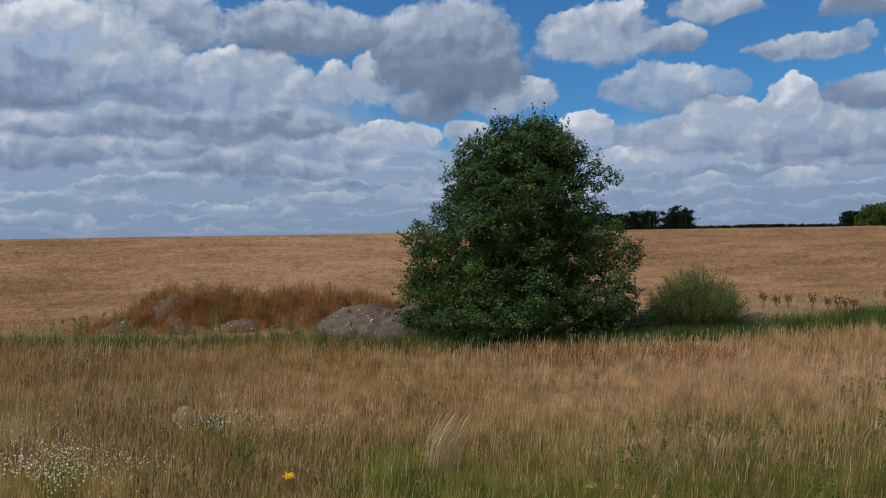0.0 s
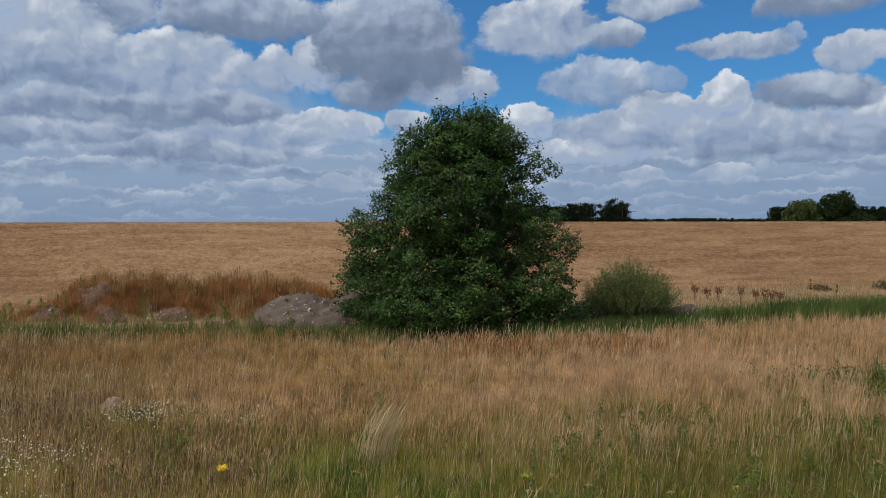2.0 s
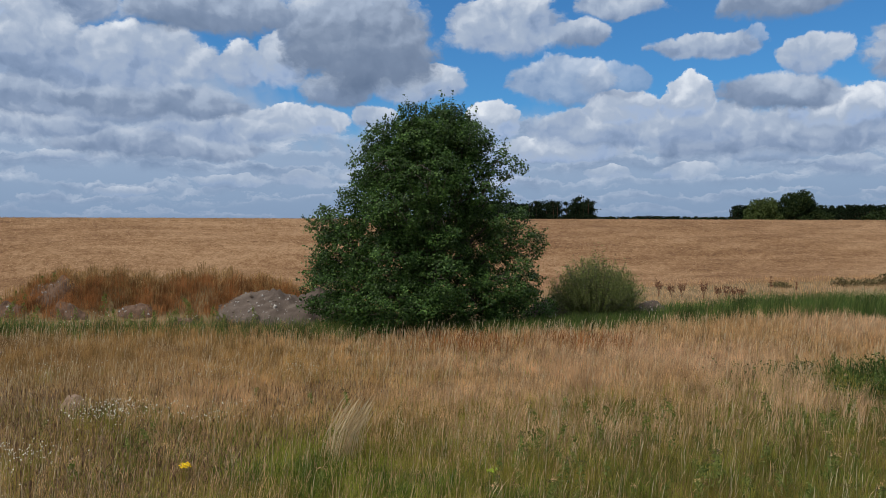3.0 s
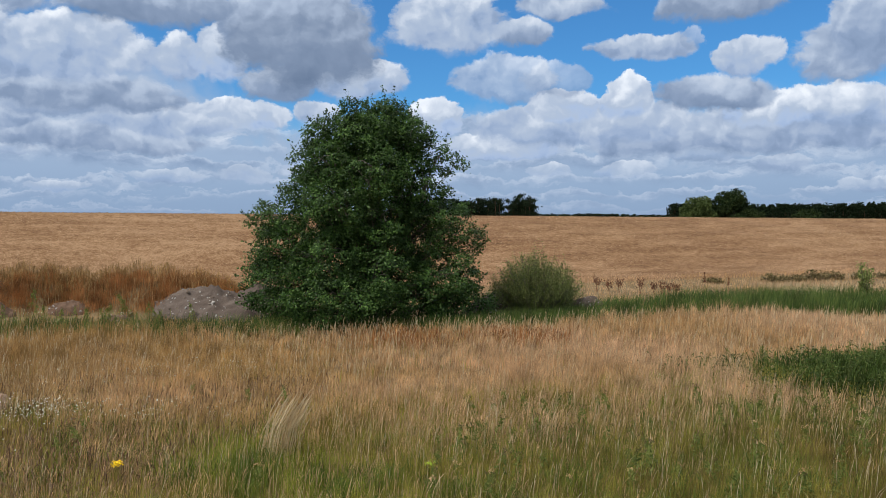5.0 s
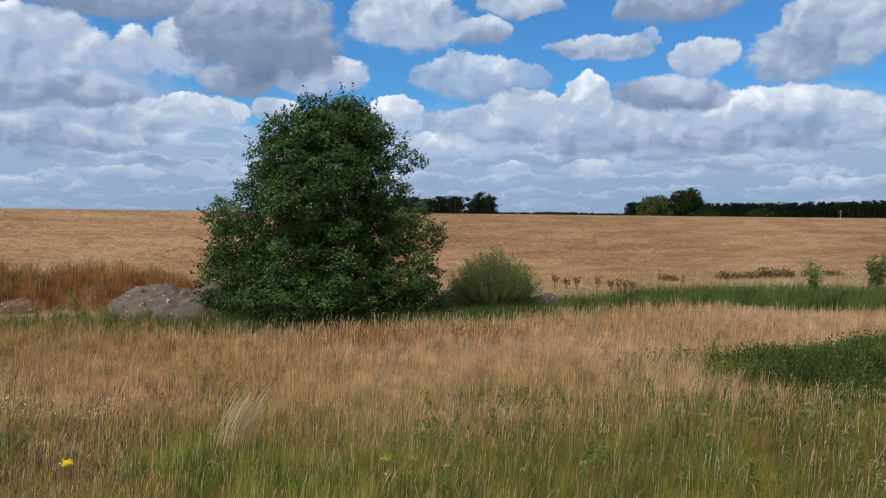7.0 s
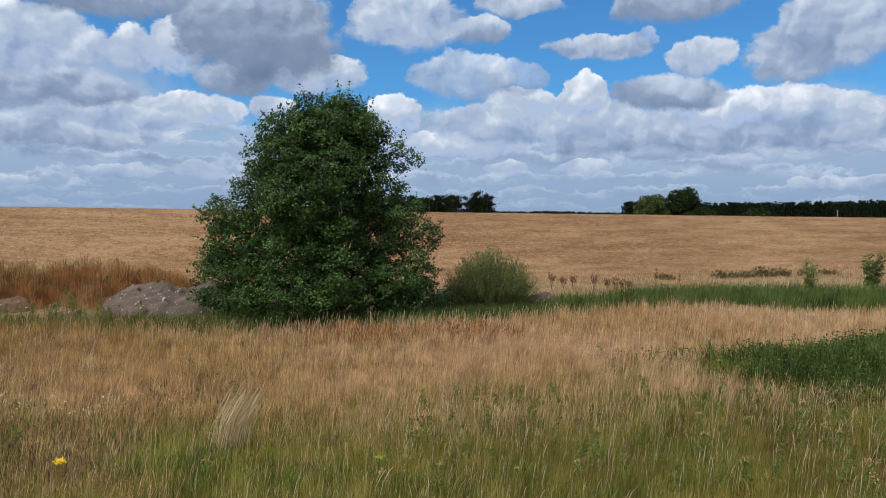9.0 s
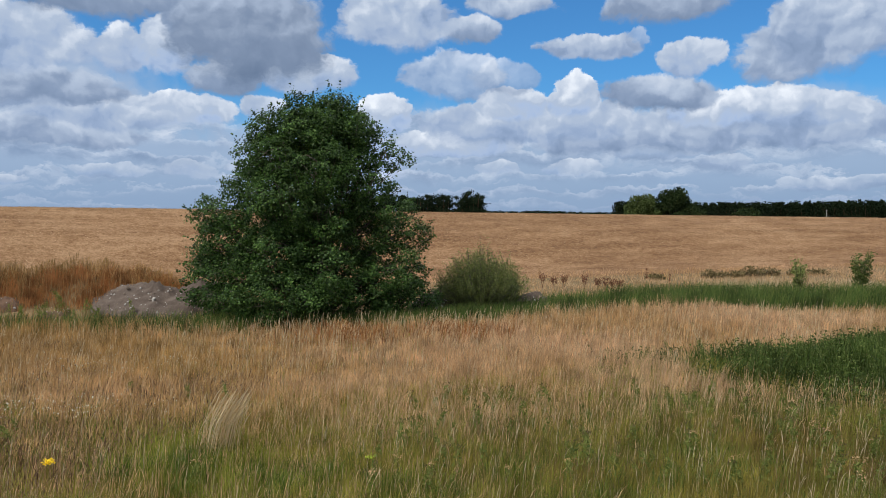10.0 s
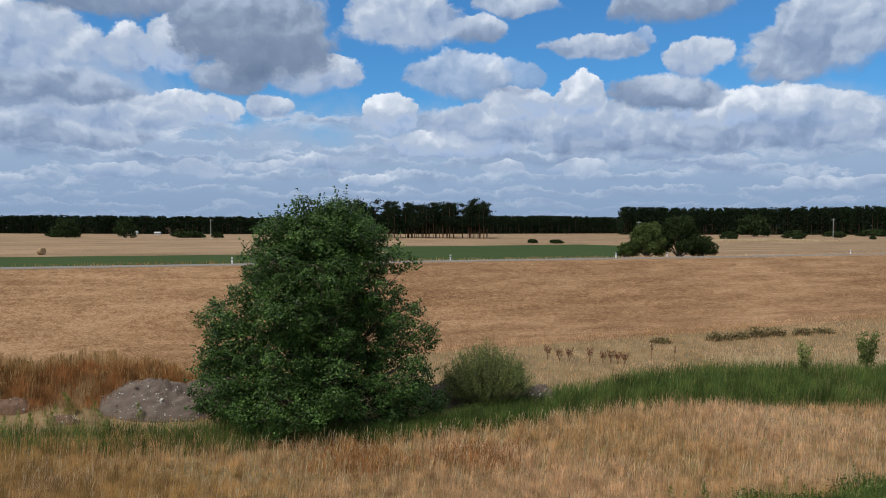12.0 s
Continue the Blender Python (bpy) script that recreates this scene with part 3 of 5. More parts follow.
# ---- the alder ----
def crown_points(lobes, per_area, per_spray, inner):
    """Leaf spots on many flat sprays that sit on the surface of overlapping lobes."""
    spots, outs = [], []
    L = np.array(lobes, float)
    for k, (cx, cy, cz, rx, ry, rz) in enumerate(L):
        area = 4 * math.pi * ((rx * ry) ** 1.6 / 3 + (rx * rz) ** 1.6 / 3 + (ry * rz) ** 1.6 / 3) ** (1 / 1.6)
        m = int(area * per_area * (2.1 if cz > 7.5 else 1.0))
        t = (np.arange(m) + 0.5) / m
        a = np.arange(m) * 2.39996 + k
        d = np.stack([np.cos(a) * np.sqrt(1 - (1 - 2 * t) ** 2), np.sin(a) * np.sqrt(1 - (1 - 2 * t) ** 2), 1 - 2 * t], -1) + rng.normal(size=(m, 3)) * 0.12
        d /= np.linalg.norm(d, axis=1)[:, None]
        p = np.array([cx, cy, cz]) + d * rng.uniform(0.72, 1.02, (m, 1)) * [rx, ry, rz]
        keep = np.ones(m, bool)
        for j, o in enumerate(L):
            if j != k:
                keep &= (((p - o[:3]) / o[3:]) ** 2).sum(1) > 0.5
        for c, o in zip(p[keep], d[keep]):
            size = rng.uniform(0.32, 0.74)
            q = rng.normal(size=(int(per_spray * (size / 0.5) ** 2), 3))
            q /= np.linalg.norm(q, axis=1)[:, None]
            q = q[(q @ (o * 0.7 + [0, 0, 0.5]) > -0.35)]
            out = q * 0.6 + o * 0.35 + [0, 0, 0.4]
            e = q * rng.uniform(0.55, 1.12, (len(q), 1)) * [size, size, size * 0.55]
            # a few twigs stand out beyond the rest
            e[rng.uniform(size=len(q)) < 0.06] *= 1.35
            e[:, 2] -= 0.25 * (e[:, :2] ** 2).sum(1)
            spots.append(c + e + o * 0.1), outs.append(out)
            # leading shoots break the outline
            if rng.uniform() < 0.8:
                way = o * [1, 1, 0.6] + [0, 0, 0.55] + rng.normal(size=3) * 0.3
                way /= np.linalg.norm(way)
                f = rng.uniform(0.0, 1.0, 34)
                spots.append(c + way * (f * rng.uniform(0.6, 1.15))[:, None] + rng.normal(size=(34, 3)) * (0.11 * (1.2 - f))[:, None]), outs.append(np.tile(way * 0.4 + [0, 0, 0.3], (34, 1)))
        m = int(area * inner * (2.6 if cz > 7.5 else 1.0))
        d = rng.normal(size=(m, 3))
        d /= np.linalg.norm(d, axis=1)[:, None]
        spots.append(np.array([cx, cy, cz]) + d * rng.uniform(0.2, 0.78, (m, 1)) * [rx, ry, rz]), outs.append(d)
    return np.concatenate(spots), np.concatenate(outs)


ALDER_CORE = ((0.2, 0.3, 5.5, 2.1, 1.8, 2.6), (-0.2, 0.5, 3.0, 3.2, 2.1, 2.0), (0.0, 2.4, 4.5, 2.6, 1.2, 2.5))
ALDER_TOP = ((-0.35, 0.0, 9.0, 0.7, 0.7, 0.85), (1.3, 0.1, 8.95, 0.8, 0.8, 0.8), (0.45, 0.2, 8.8, 0.8, 0.7, 0.8), (0.5, 0.0, 7.8, 1.6, 1.5, 1.2), (2.1, 0.0, 8.2, 0.75, 0.8, 0.75),
             (-1.75, -0.1, 8.35, 0.5, 0.6, 0.65), (0.3, -0.9, 8.3, 0.9, 0.7, 0.8), (-2.2, -0.2, 7.1, 1.0, 1.1, 0.85), (0.6, -1.9, 6.4, 1.3, 1.1, 1.0), (-1.2, -1.2, 7.0, 1.1, 1.0, 0.9))
ALDER_RIGHT = ((3.2, 0.1, 7.2, 1.05, 0.9, 0.5), (2.3, -0.3, 6.1, 1.15, 1.3, 0.8), (3.3, 0.2, 4.7, 1.3, 1.4, 0.7), (4.1, 0.0, 3.8, 1.2, 1.2, 0.5),
               (3.9, -0.5, 2.2, 1.4, 1.6, 1.0), (4.2, 0.0, 1.0, 1.4, 1.6, 0.9), (2.4, -1.2, 1.2, 1.5, 1.4, 1.0), (1.0, -1.8, 4.5, 1.1, 1.0, 0.75))
ALDER_LEFT = ((-2.3, -0.3, 5.9, 1.3, 1.4, 0.8), (-4.2, -0.1, 4.7, 1.1, 1.2, 0.65), (-3.4, -0.8, 3.5, 1.4, 1.4, 0.95), (-4.4, 0.1, 2.8, 1.0, 1.2, 0.55),
              (-3.6, -1.2, 1.7, 1.6, 1.6, 1.05), (-3.9, -0.2, 0.8, 0.9, 1.2, 0.7), (-0.9, -2.0, 5.0, 1.5, 1.2, 1.1), (-1.4, -2.4, 3.0, 1.5, 1.2, 1.0),
              (-0.8, -3.0, 1.2, 2.1, 1.4, 1.05), (0.9, -2.6, 2.2, 1.2, 1.1, 1.0))
ALDER_LOBES = ALDER_CORE + ALDER_TOP + ALDER_RIGHT + ALDER_LEFT


def make_alder():
    tree = thing("alder_tree", -5.6, 35.2, "full dark green alder tree with low hanging branches", "tree")
    paths = []
    for k, (cx, cy, cz, rx, ry, rz) in enumerate(ALDER_LOBES):
        bx, by = 0.35 * math.cos(k * 2.4), 0.35 * math.sin(k * 2.4)
        top = np.array([cx, cy, cz + rz * 0.45])
        path = []
        for j in range(9):
            f = j / 8
            bow = math.sin(math.pi * f) * 0.35
            path.append((bx + (top[0] - bx) * f ** 1.25 + bow * math.cos(k), by + (top[1] - by) * f ** 1.25 + bow * math.sin(k), -0.1 + (top[2] + 0.1) * f ** 0.9, 0.15 * (1 - f) ** 0.8 + 0.018))
        paths.append(path)
        for j in range(9):
            f = rng.integers(3, 9)
            o = np.array(path[f][:3])
            d = rng.normal(size=3)
            d /= np.linalg.norm(d)
            e = np.array([cx, cy, cz]) + d * [rx, ry, rz] * 0.92
            e[2] = max(e[2], 0.3)
            mid = (o + e) / 2 + [0, 0, 0.15]
            paths.append([(*o, 0.035), (*mid, 0.022), (*e, 0.008)])
    part("trunk", tube_mesh("trunk", paths, BARK), tree, "grey forked stems and limbs")
    c, o = crown_points(ALDER_LOBES, 1.25, 225, 22)
    keep = c[:, 2] > 0.12
    part("crown", leaves("crown", c[keep] * [0.94, 1.0, 1.0], 0.090, ALDER, o[keep], 0.5, 1.05), tree)


make_alder()

# ---- bushes ----


def make_willow():
    bush = thing("willow_bush", 2.1, 38.4, "rounded grey-green willow bush of fine upright twigs", "bush")
    stems, spots, outs = [], [], []
    for k in range(520):
        a, t = rng.uniform(0, 2 * math.pi), rng.uniform(0, 1) ** 0.6
        wide = 2.45 * t
        top = np.array([math.cos(a) * wide, math.sin(a) * wide * 0.85, (2.95 * math.sqrt(max(0.0, 1 - 0.80 * t * t))) * rng.uniform(0.82, 1.12)])
        if rng.uniform() < 0.1:
            top[2] *= 1.15
        base = top * [0.16, 0.16, 0]
        mid = base + (top - base) * [0.62, 0.62, 0.5]
        stems.append([(*base, 0.014), (*mid, 0.009), (*top, 0.003)])
        for j in range(85):
            f = rng.uniform(0.10, 1.0)
            p = (1 - f) ** 2 * base + 2 * f * (1 - f) * mid + f * f * top
            spots.append(p + rng.normal(size=3) * 0.07), outs.append((0, 0, 0.2))
    part("twigwork", tube_mesh("twigwork", stems, BARK, 4), bush)
    part("foliage", leaves("foliage", spots, 0.037, WILLOW, np.array(outs), 1.0, 2.2), bush)


make_willow()


def make_sapling(x, y, high, wide, n, seed, label, mat):
    g = np.random.default_rng(seed)
    tree = thing("sapling", x, y, label, "sapling", group="saplings by the reeds")
    paths, spots = [], []
    for k in range(7):
        a = g.uniform(0, 2 * math.pi)
        e = np.array([math.cos(a) * wide * 0.4 * g.uniform(0.4, 1), math.sin(a) * wide * 0.4, high * g.uniform(0.75, 1.0)])
        paths.append([(0, 0, 0, 0.022), (*(e * [0.35, 0.35, 0.5]), 0.014), (*e, 0.004)])
        for j in range(n):
            f = g.uniform(0.36, 1.02)
            spots.append(e * [f ** 0.8, f ** 0.8, f] + g.normal(size=3) * wide * 0.12)
    part("trunk", tube_mesh("trunk", paths, BARK, 5), tree)
    part("crown", leaves("crown", spots, 0.095, mat), tree)


make_sapling(20.3, 44.6, 2.3, 0.9, 85, 3, "slender pale-leaved sapling behind the green reed strip", PALEBIRCH)
make_sapling(24.6, 46.2, 2.5, 1.25, 170, 4, "fuller dark-leaved sapling behind the green reed strip", BIRCH)

# ---- heaps ----


def heap(name, x, y, rx, ry, h, label, mat, seed, stones=0, sharp=1.0):
    ob = thing(name, x, y, label, "heap", z=float(land(x, y)) - 0.1)
    g = np.random.default_rng(seed)
    k, m = 34, 72
    verts, hs = [], []
    for i in range(k + 1):
        f = i / k
        for j in range(m):
            a = 2 * math.pi * j / m
            px, py = math.cos(a) * f * rx, math.sin(a) * f * ry
            q = noise.fractal(Vector((px * 0.9 + seed, py * 0.9, seed)), 1.0, 2.0, 6)
            fine = noise.fractal(Vector((px * 4 + seed, py * 4, 3.0)), 1.0, 2.0, 4)
            clod = abs(noise.noise(Vector((px * 2.3, py * 2.3 + seed, 7.0))))
            z = h * max(0.0, 1 - f ** 1.7) ** sharp * (1 + 0.25 * q) + 0.10 * q * (1 - f) + 0.085 * fine + 0.10 * clod * (1 - f)
            px, py = px * (1 + 0.10 * q), py * (1 + 0.10 * q)
            verts.append((px, py, z + float(land(x + px, y + py)) - ob.location.z - 0.06 - 0.25 * (f > 0.97)))
    quads = np.array([[i * m + j, i * m + (j + 1) % m, (i + 1) * m + (j + 1) % m, (i + 1) * m + j] for i in range(k) for j in range(m)])[:, ::-1]
    part("mound", mesh_from("mound", verts, [quads], [mat], smooth=True), ob)
    rock = rock_mesh(1), rock_mesh(2), rock_mesh(3)
    for i in range(stones):
        f, a = math.sqrt(g.uniform(0.0, 0.92)), g.uniform(math.pi, 2 * math.pi)
        vi = int(f * k) * m + int(a / (2 * math.pi) * m) % m
        s = g.choice([0.03, 0.045, 0.06, 0.1], p=[0.5, 0.35, 0.12, 0.03])
        st = part("stone", rock[i % 3], ob)
        st.location, st.rotation_euler, st.scale = verts[vi], (g.uniform(0, 3), g.uniform(0, 3), 0), (s * 1.3, s, s * 0.8)
    return ob


def rock_mesh(seed):
    bm = bmesh.new()
    bmesh.ops.create_icosphere(bm, subdivisions=1, radius=1.0)
    for v in bm.verts:
        v.co *= 1 + 0.35 * noise.noise(v.co * 1.3 + Vector((seed * 5.1, 0, 0)))
    me = bpy.data.meshes.new("stone")
    bm.to_mesh(me)
    me.materials.append(STONE if seed != 2 else DARKSTONE)
    return me


heap("gravel_heap", -12.9, 36.6, 2.9, 2.0, 1.2, "grey heap of gravel and rubble with pale stones", GRAVEL, 1, 120)
heap("gravel_heap", -10.9, 37.8, 2.3, 1.6, 1.2, "low grey gravel heap half behind the alder", GRAVEL, 5, 30)
heap("gravel_heap", 0.1, 39.4, 1.7, 1.2, 1.25, "grey gravel heap between alder and willow", GRAVEL, 9, 40)
heap("gravel_heap", 4.6, 39.0, 1.2, 0.9, 0.9, "small grey gravel heap beside the willow bush", GRAVEL, 13, 24)
heap("earth_mound", -23.9, 36.0, 1.7, 1.3, 0.62, "grey-brown earth and rubble on the overgrown heap", EARTH, 19, 34)
heap("earth_mound", -19.4, 35.5, 1.0, 0.6, 0.45, "bare brown earth among rusty weeds", EARTH, 27, 10)
heap("earth_mound", -25.4, 34.7, 1.1, 0.6, 0.55, "bare brown earth at the foot of the overgrown heap", EARTH, 21, 8)
heap("earth_mound", -22.2, 34.6, 1.0, 0.5, 0.5, "bare brown earth at the foot of the overgrown heap", EARTH, 23, 6)
heap("earth_mound", -16.6, 34.6, 0.8, 0.5, 0.4, "bare brown earth at the foot of the overgrown heap", EARTH, 25, 5)
heap("earth_mound", -11.2, 17.6, 0.45, 0.4, 0.5, "small bare sandy mound in dry grass", SAND, 17)

# ---- meadow ----
def dry(n, ymin, ymax, w, h, name, head=1.7):
    # blades stand in tufts of a common height and lean, with gaps between
    m = n // 30
    tx, ty = scatter(m, ymin, ymax)
    own = rng.integers(0, m, n)
    loose = rng.uniform(size=n) < 0.35
    sx, sy = scatter(n, ymin, ymax)
    x = np.where(loose, sx, tx[own] + rng.normal(0, 0.10, n))
    y = np.where(loose, sy, ty[own] + rng.normal(0, 0.10, n))
    tall = np.where(loose, 0.9, np.random.default_rng(3).uniform(0.65, 1.25, m)[own])
    swx, swy = np.where(loose, 0, rng.normal(0, 0.16, m)[own]), np.where(loose, 0, rng.normal(0, 0.16, m)[own])
    bare = field_noise(x, y, 0.55, 11)
    keep = (bare < 2.0) & ~((x + 0.9 * y < 5.0) & (y < 22) & (rng.uniform(size=n) < 0.35 + 0.6 * field_noise(x, y, 0.6, 33)))
    green_zone = np.clip((18.0 - y) / 3.5 + 0.9 * (field_noise(x, y, 0.5, 5) - 0.5), 0, 1) * np.clip((x / y + 0.85) / 0.5, 0.25, 1)
    keep &= rng.uniform(size=n) > green_zone * 0.9
    keep &= ~((x > 2.0 + rng.normal(0, 1.2, n)) & (y < 18.2 + rng.normal(0, 0.5, n)) & (rng.uniform(size=n) < 0.85))
    keep &= ~((((x - 14.8) / 8.4) ** 2 + ((y - 20.7) / 4.1) ** 2) < 0.96)
    keep &= y < strip_line(x) - strip_half(x) * np.interp(x, [-8, 0], [-0.3, 1.0]) + rng.normal(0, 0.45, n)
    x, y, tall, swx, swy = x[keep], y[keep], tall[keep], swx[keep], swy[keep]
    hh = h * tall * rng.uniform(0.5, 1.12, len(x)) * (0.62 + 0.6 * field_noise(x, y, 0.4, 21))
    stuff("dry_grass", blades(name, x, y, hh, w * rng.uniform(0.7, 1.3, len(x)), STRAW, 0.17, 0.08, head, None, (swx, swy)), "tall dry straw-coloured grass bending in the wind", "grass")


def strip_line(x):
    """Middle of the lush strip along the ditch."""
    return np.interp(x, [-40, -22, -12, -5, -2, 3, 6, 14, 24, 45], [28.5, 30.5, 31.8, 32.4, 32.8, 36.2, 38.0, 42.5, 42.8, 43.5])


def strip_half(x):
    return np.interp(x, [-40, -12, -4, 0, 4, 8, 14, 40], [0.9, 1.7, 1.2, 1.2, 2.2, 2.5, 4.0, 4.6])


dry(125000, 9.5, 17, 0.0045, 0.70, "dry_grass_near", 1.7)
dry(135000, 17, 27, 0.0095, 0.72, "dry_grass_mid", 0.0)
dry(110000, 27, 42, 0.015, 0.76, "dry_grass_far", 0.0)


def green_meadow(n, ymin, ymax, w, h):
    x, y = scatter(n, ymin, ymax)
    zone = np.clip((19.5 - y) / 4.5 + 1.1 * (field_noise(x, y, 0.5, 5) - 0.45), 0.10, 1) * np.clip((x / y + 0.80) / 0.55, 0.08, 1)
    keep = rng.uniform(size=n) < zone
    x, y = x[keep], y[keep]
    stuff("green_grass", blades("green_grass", x, y, h * rng.uniform(0.5, 1.2, len(x)), w * rng.uniform(0.7, 1.3, len(x)), GREEN, 0.30, 0.05), "green meadow grass between the dry stalks", "grass")


green_meadow(165000, 9.5, 20, 0.0062, 0.55)
green_meadow(60000, 20, 36, 0.014, 0.5)


def tussocks(n):
    """Broad-leaved dark green tussocks low in the foreground grass."""
    m = n // 40
    tx, ty = scatter(m, 10.0, 18.5, -0.6, 0.62)
    keep = rng.uniform(size=m) < np.clip((18.5 - ty) / 5.0, 0.1, 1) * (0.2 + field_noise(tx, ty, 0.7, 73))
    tx, ty = tx[keep], ty[keep]
    own = rng.integers(0, len(tx), n)
    x, y = tx[own] + rng.normal(0, 0.13, n), ty[own] + rng.normal(0, 0.13, n)
    stuff("green_tussocks", blades("green_tussocks", x, y, rng.uniform(0.3, 0.62, n), rng.uniform(0.009, 0.017, n), TUSSOCK, 0.6, 0.05), "dark green tussocks of broad grass leaves", "grass")


tussocks(14000)


def olive_turf(n):
    """Low fine olive-brown grass before the nettle patch."""
    x, y = scatter(n, 9.5, 19.2, -0.1, 0.66)
    keep = (x > 1.0 + rng.normal(0, 1.5, n)) & ((((x - 14.8) / 8.4) ** 2 + ((y - 20.7) / 4.1) ** 2) > 0.9)
    x, y = x[keep], y[keep]
    stuff("olive_grass", blades("olive_grass", x, y, rng.uniform(0.25, 0.62, len(x)) * (0.75 + 0.4 * field_noise(x, y, 0.7, 55)), rng.uniform(0.005, 0.009, len(x)), OLIVE, 0.32, 0.08), "low fine olive-brown grass", "grass")


olive_turf(75000)


def pale_stalks(n):
    """Bleached single stalks that stand above the rest."""
    x, y = scatter(n, 10, 36)
    keep = (y < strip_line(x) - strip_half(x)) & ((((x - 14.8) / 8.4) ** 2 + ((y - 20.7) / 4.1) ** 2) > 1) & (rng.uniform(size=n) < 0.25 + field_noise(x, y, 0.6, 91))
    x, y = x[keep], y[keep]
    stuff("pale_stalks", blades("pale_stalks", x, y, rng.uniform(0.6, 0.98, len(x)), 0.0015 + 0.0002 * y, PALE, 0.12, 0.10, 2.2), "bleached single grass stalks above the meadow", "grass")


pale_stalks(14000)


def outer_meadow(n):
    """The meadow goes on beside and behind the stand, more thinly."""
    x, y = rng.uniform(-45, 45, n), rng.uniform(-30, 34, n)
    keep = (x < -1.0 * y) | (x > 0.66 * y) | (y < 9.5)
    x, y = x[keep], y[keep]
    stuff("dry_grass", blades("dry_grass_outer", x, y, rng.uniform(0.3, 0.8, len(x)), rng.uniform(0.015, 0.03, len(x)), STRAW, 0.25, 0.1), "thin dry grass of the wider meadow", "grass")


outer_meadow(50000)


def reeds(n):
    x = rng.uniform(-30, 42, n)
    y = strip_line(x) + (rng.uniform(-1, 1, n) + rng.normal(0, 0.15, n)) * strip_half(x)
    keep = (((x + 5.6) / 4.2) ** 2 + ((y - 35.4) / 2.0) ** 2 > 1) & (rng.uniform(size=n) < np.interp(x, [-14, -6, 0], [0.30, 0.45, 1.0]) * (0.5 + 0.9 * field_noise(x, y, 0.8, 61)))
    x, y = x[keep], y[keep]
    stuff("reed_strip", blades("reed_strip", x, y, rng.uniform(0.45, 0.95, len(x)) * np.interp(x, [2, 10], [1.0, 1.35]), rng.uniform(0.012, 0.021, len(x)), REED, 0.30, 0.12), "lush green reed grass along the ditch", "grass")


reeds(78000)


def toe_grass(n):
    """Half-high dry grass between the ditch and the bank."""
    x = rng.uniform(-45, 60, n)
    s, r = to_sr(x, np.zeros(n))
    target = rng.uniform(-30, -17.0, n)
    y = (target - (x - 3.5) * NX) / NY + 74
    keep = (y > strip_line(x) + strip_half(x) - 0.3)
    x, y = x[keep], y[keep]
    stuff("bank_foot_grass", blades("bank_foot_grass", x, y, rng.uniform(0.15, 0.42, len(x)), rng.uniform(0.012, 0.022, len(x)), STRAW, 0.3, 0.1), "half-high dry grass at the foot of the bank", "grass")


toe_grass(60000)


def bank_stubble(n):
    r, s = rng.uniform(-110, 90, n), rng.uniform(-19, 0.6, n)
    swath = 0.5 + 0.5 * np.sin(s * 2.6 + np.sin(r * 0.11) * 1.2)
    keep = rng.uniform(size=n) < 0.25 + 0.75 * swath
    x, y = to_xy(s[keep], r[keep])
    stuff("mown_straw", blades("mown_straw", x, y, rng.uniform(0.05, 0.13, len(x)), rng.uniform(0.02, 0.05, len(x)), STUBBLE, 1.0, 0.3), "short mown straw lying in swaths on the bank", "straw")


bank_stubble(130000)


def nettles(n):
    a, f = rng.uniform(0, 2 * math.pi, n), np.sqrt(rng.uniform(0, 1, n))
    ragged = 1 + 0.10 * np.sin(5 * a) + 0.08 * np.sin(11 * a + 2) + rng.normal(0, 0.06, n)
    x, y = 15.1 + 8.6 * f * ragged * np.cos(a), 20.9 + 4.7 * f * ragged * np.sin(a)
    stuff("nettle_patch", blades("nettle_patch", x, y, rng.uniform(0.5, 1.5, n) * (1.05 - 0.45 * f ** 3) * (0.75 + 0.4 * field_noise(x, y, 0.9, 41)), rng.uniform(0.016, 0.032, n), NETTLE, 0.35, 0.06), "dense dark green patch of nettles and sedge", "weeds")


nettles(28000)


def nettle_leaves(n):
    """Toothed leaves up the nettle stems; the patch frays out towards its rim."""
    a, f = rng.uniform(0, 2 * math.pi, n), np.sqrt(rng.uniform(0, 1.1, n))
    ragged = 1 + 0.10 * np.sin(5 * a) + 0.08 * np.sin(11 * a + 2) + rng.normal(0, 0.06, n)
    x, y = 15.1 + 8.6 * f * ragged * np.cos(a), 20.9 + 4.7 * f * ragged * np.sin(a)
    keep = rng.uniform(size=n) < 0.35 + 0.9 * field_noise(x, y, 1.6, 43)
    x, y, f = x[keep], y[keep], f[keep]
    z = land(x, y) + rng.uniform(0.25, 1.25, len(x)) * (1.0 - 0.45 * f ** 3) * (0.72 + 0.5 * field_noise(x, y, 0.9, 41))
    stuff("nettle_leaves", leaves("nettle_leaves", np.stack([x, y, z], -1), 0.045, NETTLE, np.tile([0, -0.3, 0.6], (len(x), 1)), 0.6, 1.8), "toothed dark green leaves of the nettle patch", "weeds")


nettle_leaves(42000)


def green_streak(n):
    """Fresh green grass that runs out of the nettle patch into the straw."""
    t = rng.uniform(0, 1, n)
    x, y = 0.5 + 8.5 * t + rng.normal(0, 0.9, n), 18.3 + 4.4 * t + rng.normal(0, 0.9, n)
    keep = rng.uniform(size=n) < 0.25 + field_noise(x, y, 1.1, 29)
    x, y = x[keep], y[keep]
    stuff("green_grass", blades("green_grass_streak", x, y, rng.uniform(0.35, 0.68, len(x)), rng.uniform(0.007, 0.012, len(x)), GREEN, 0.25, 0.08), "fresh green grass running into the straw", "grass")


green_streak(15000)


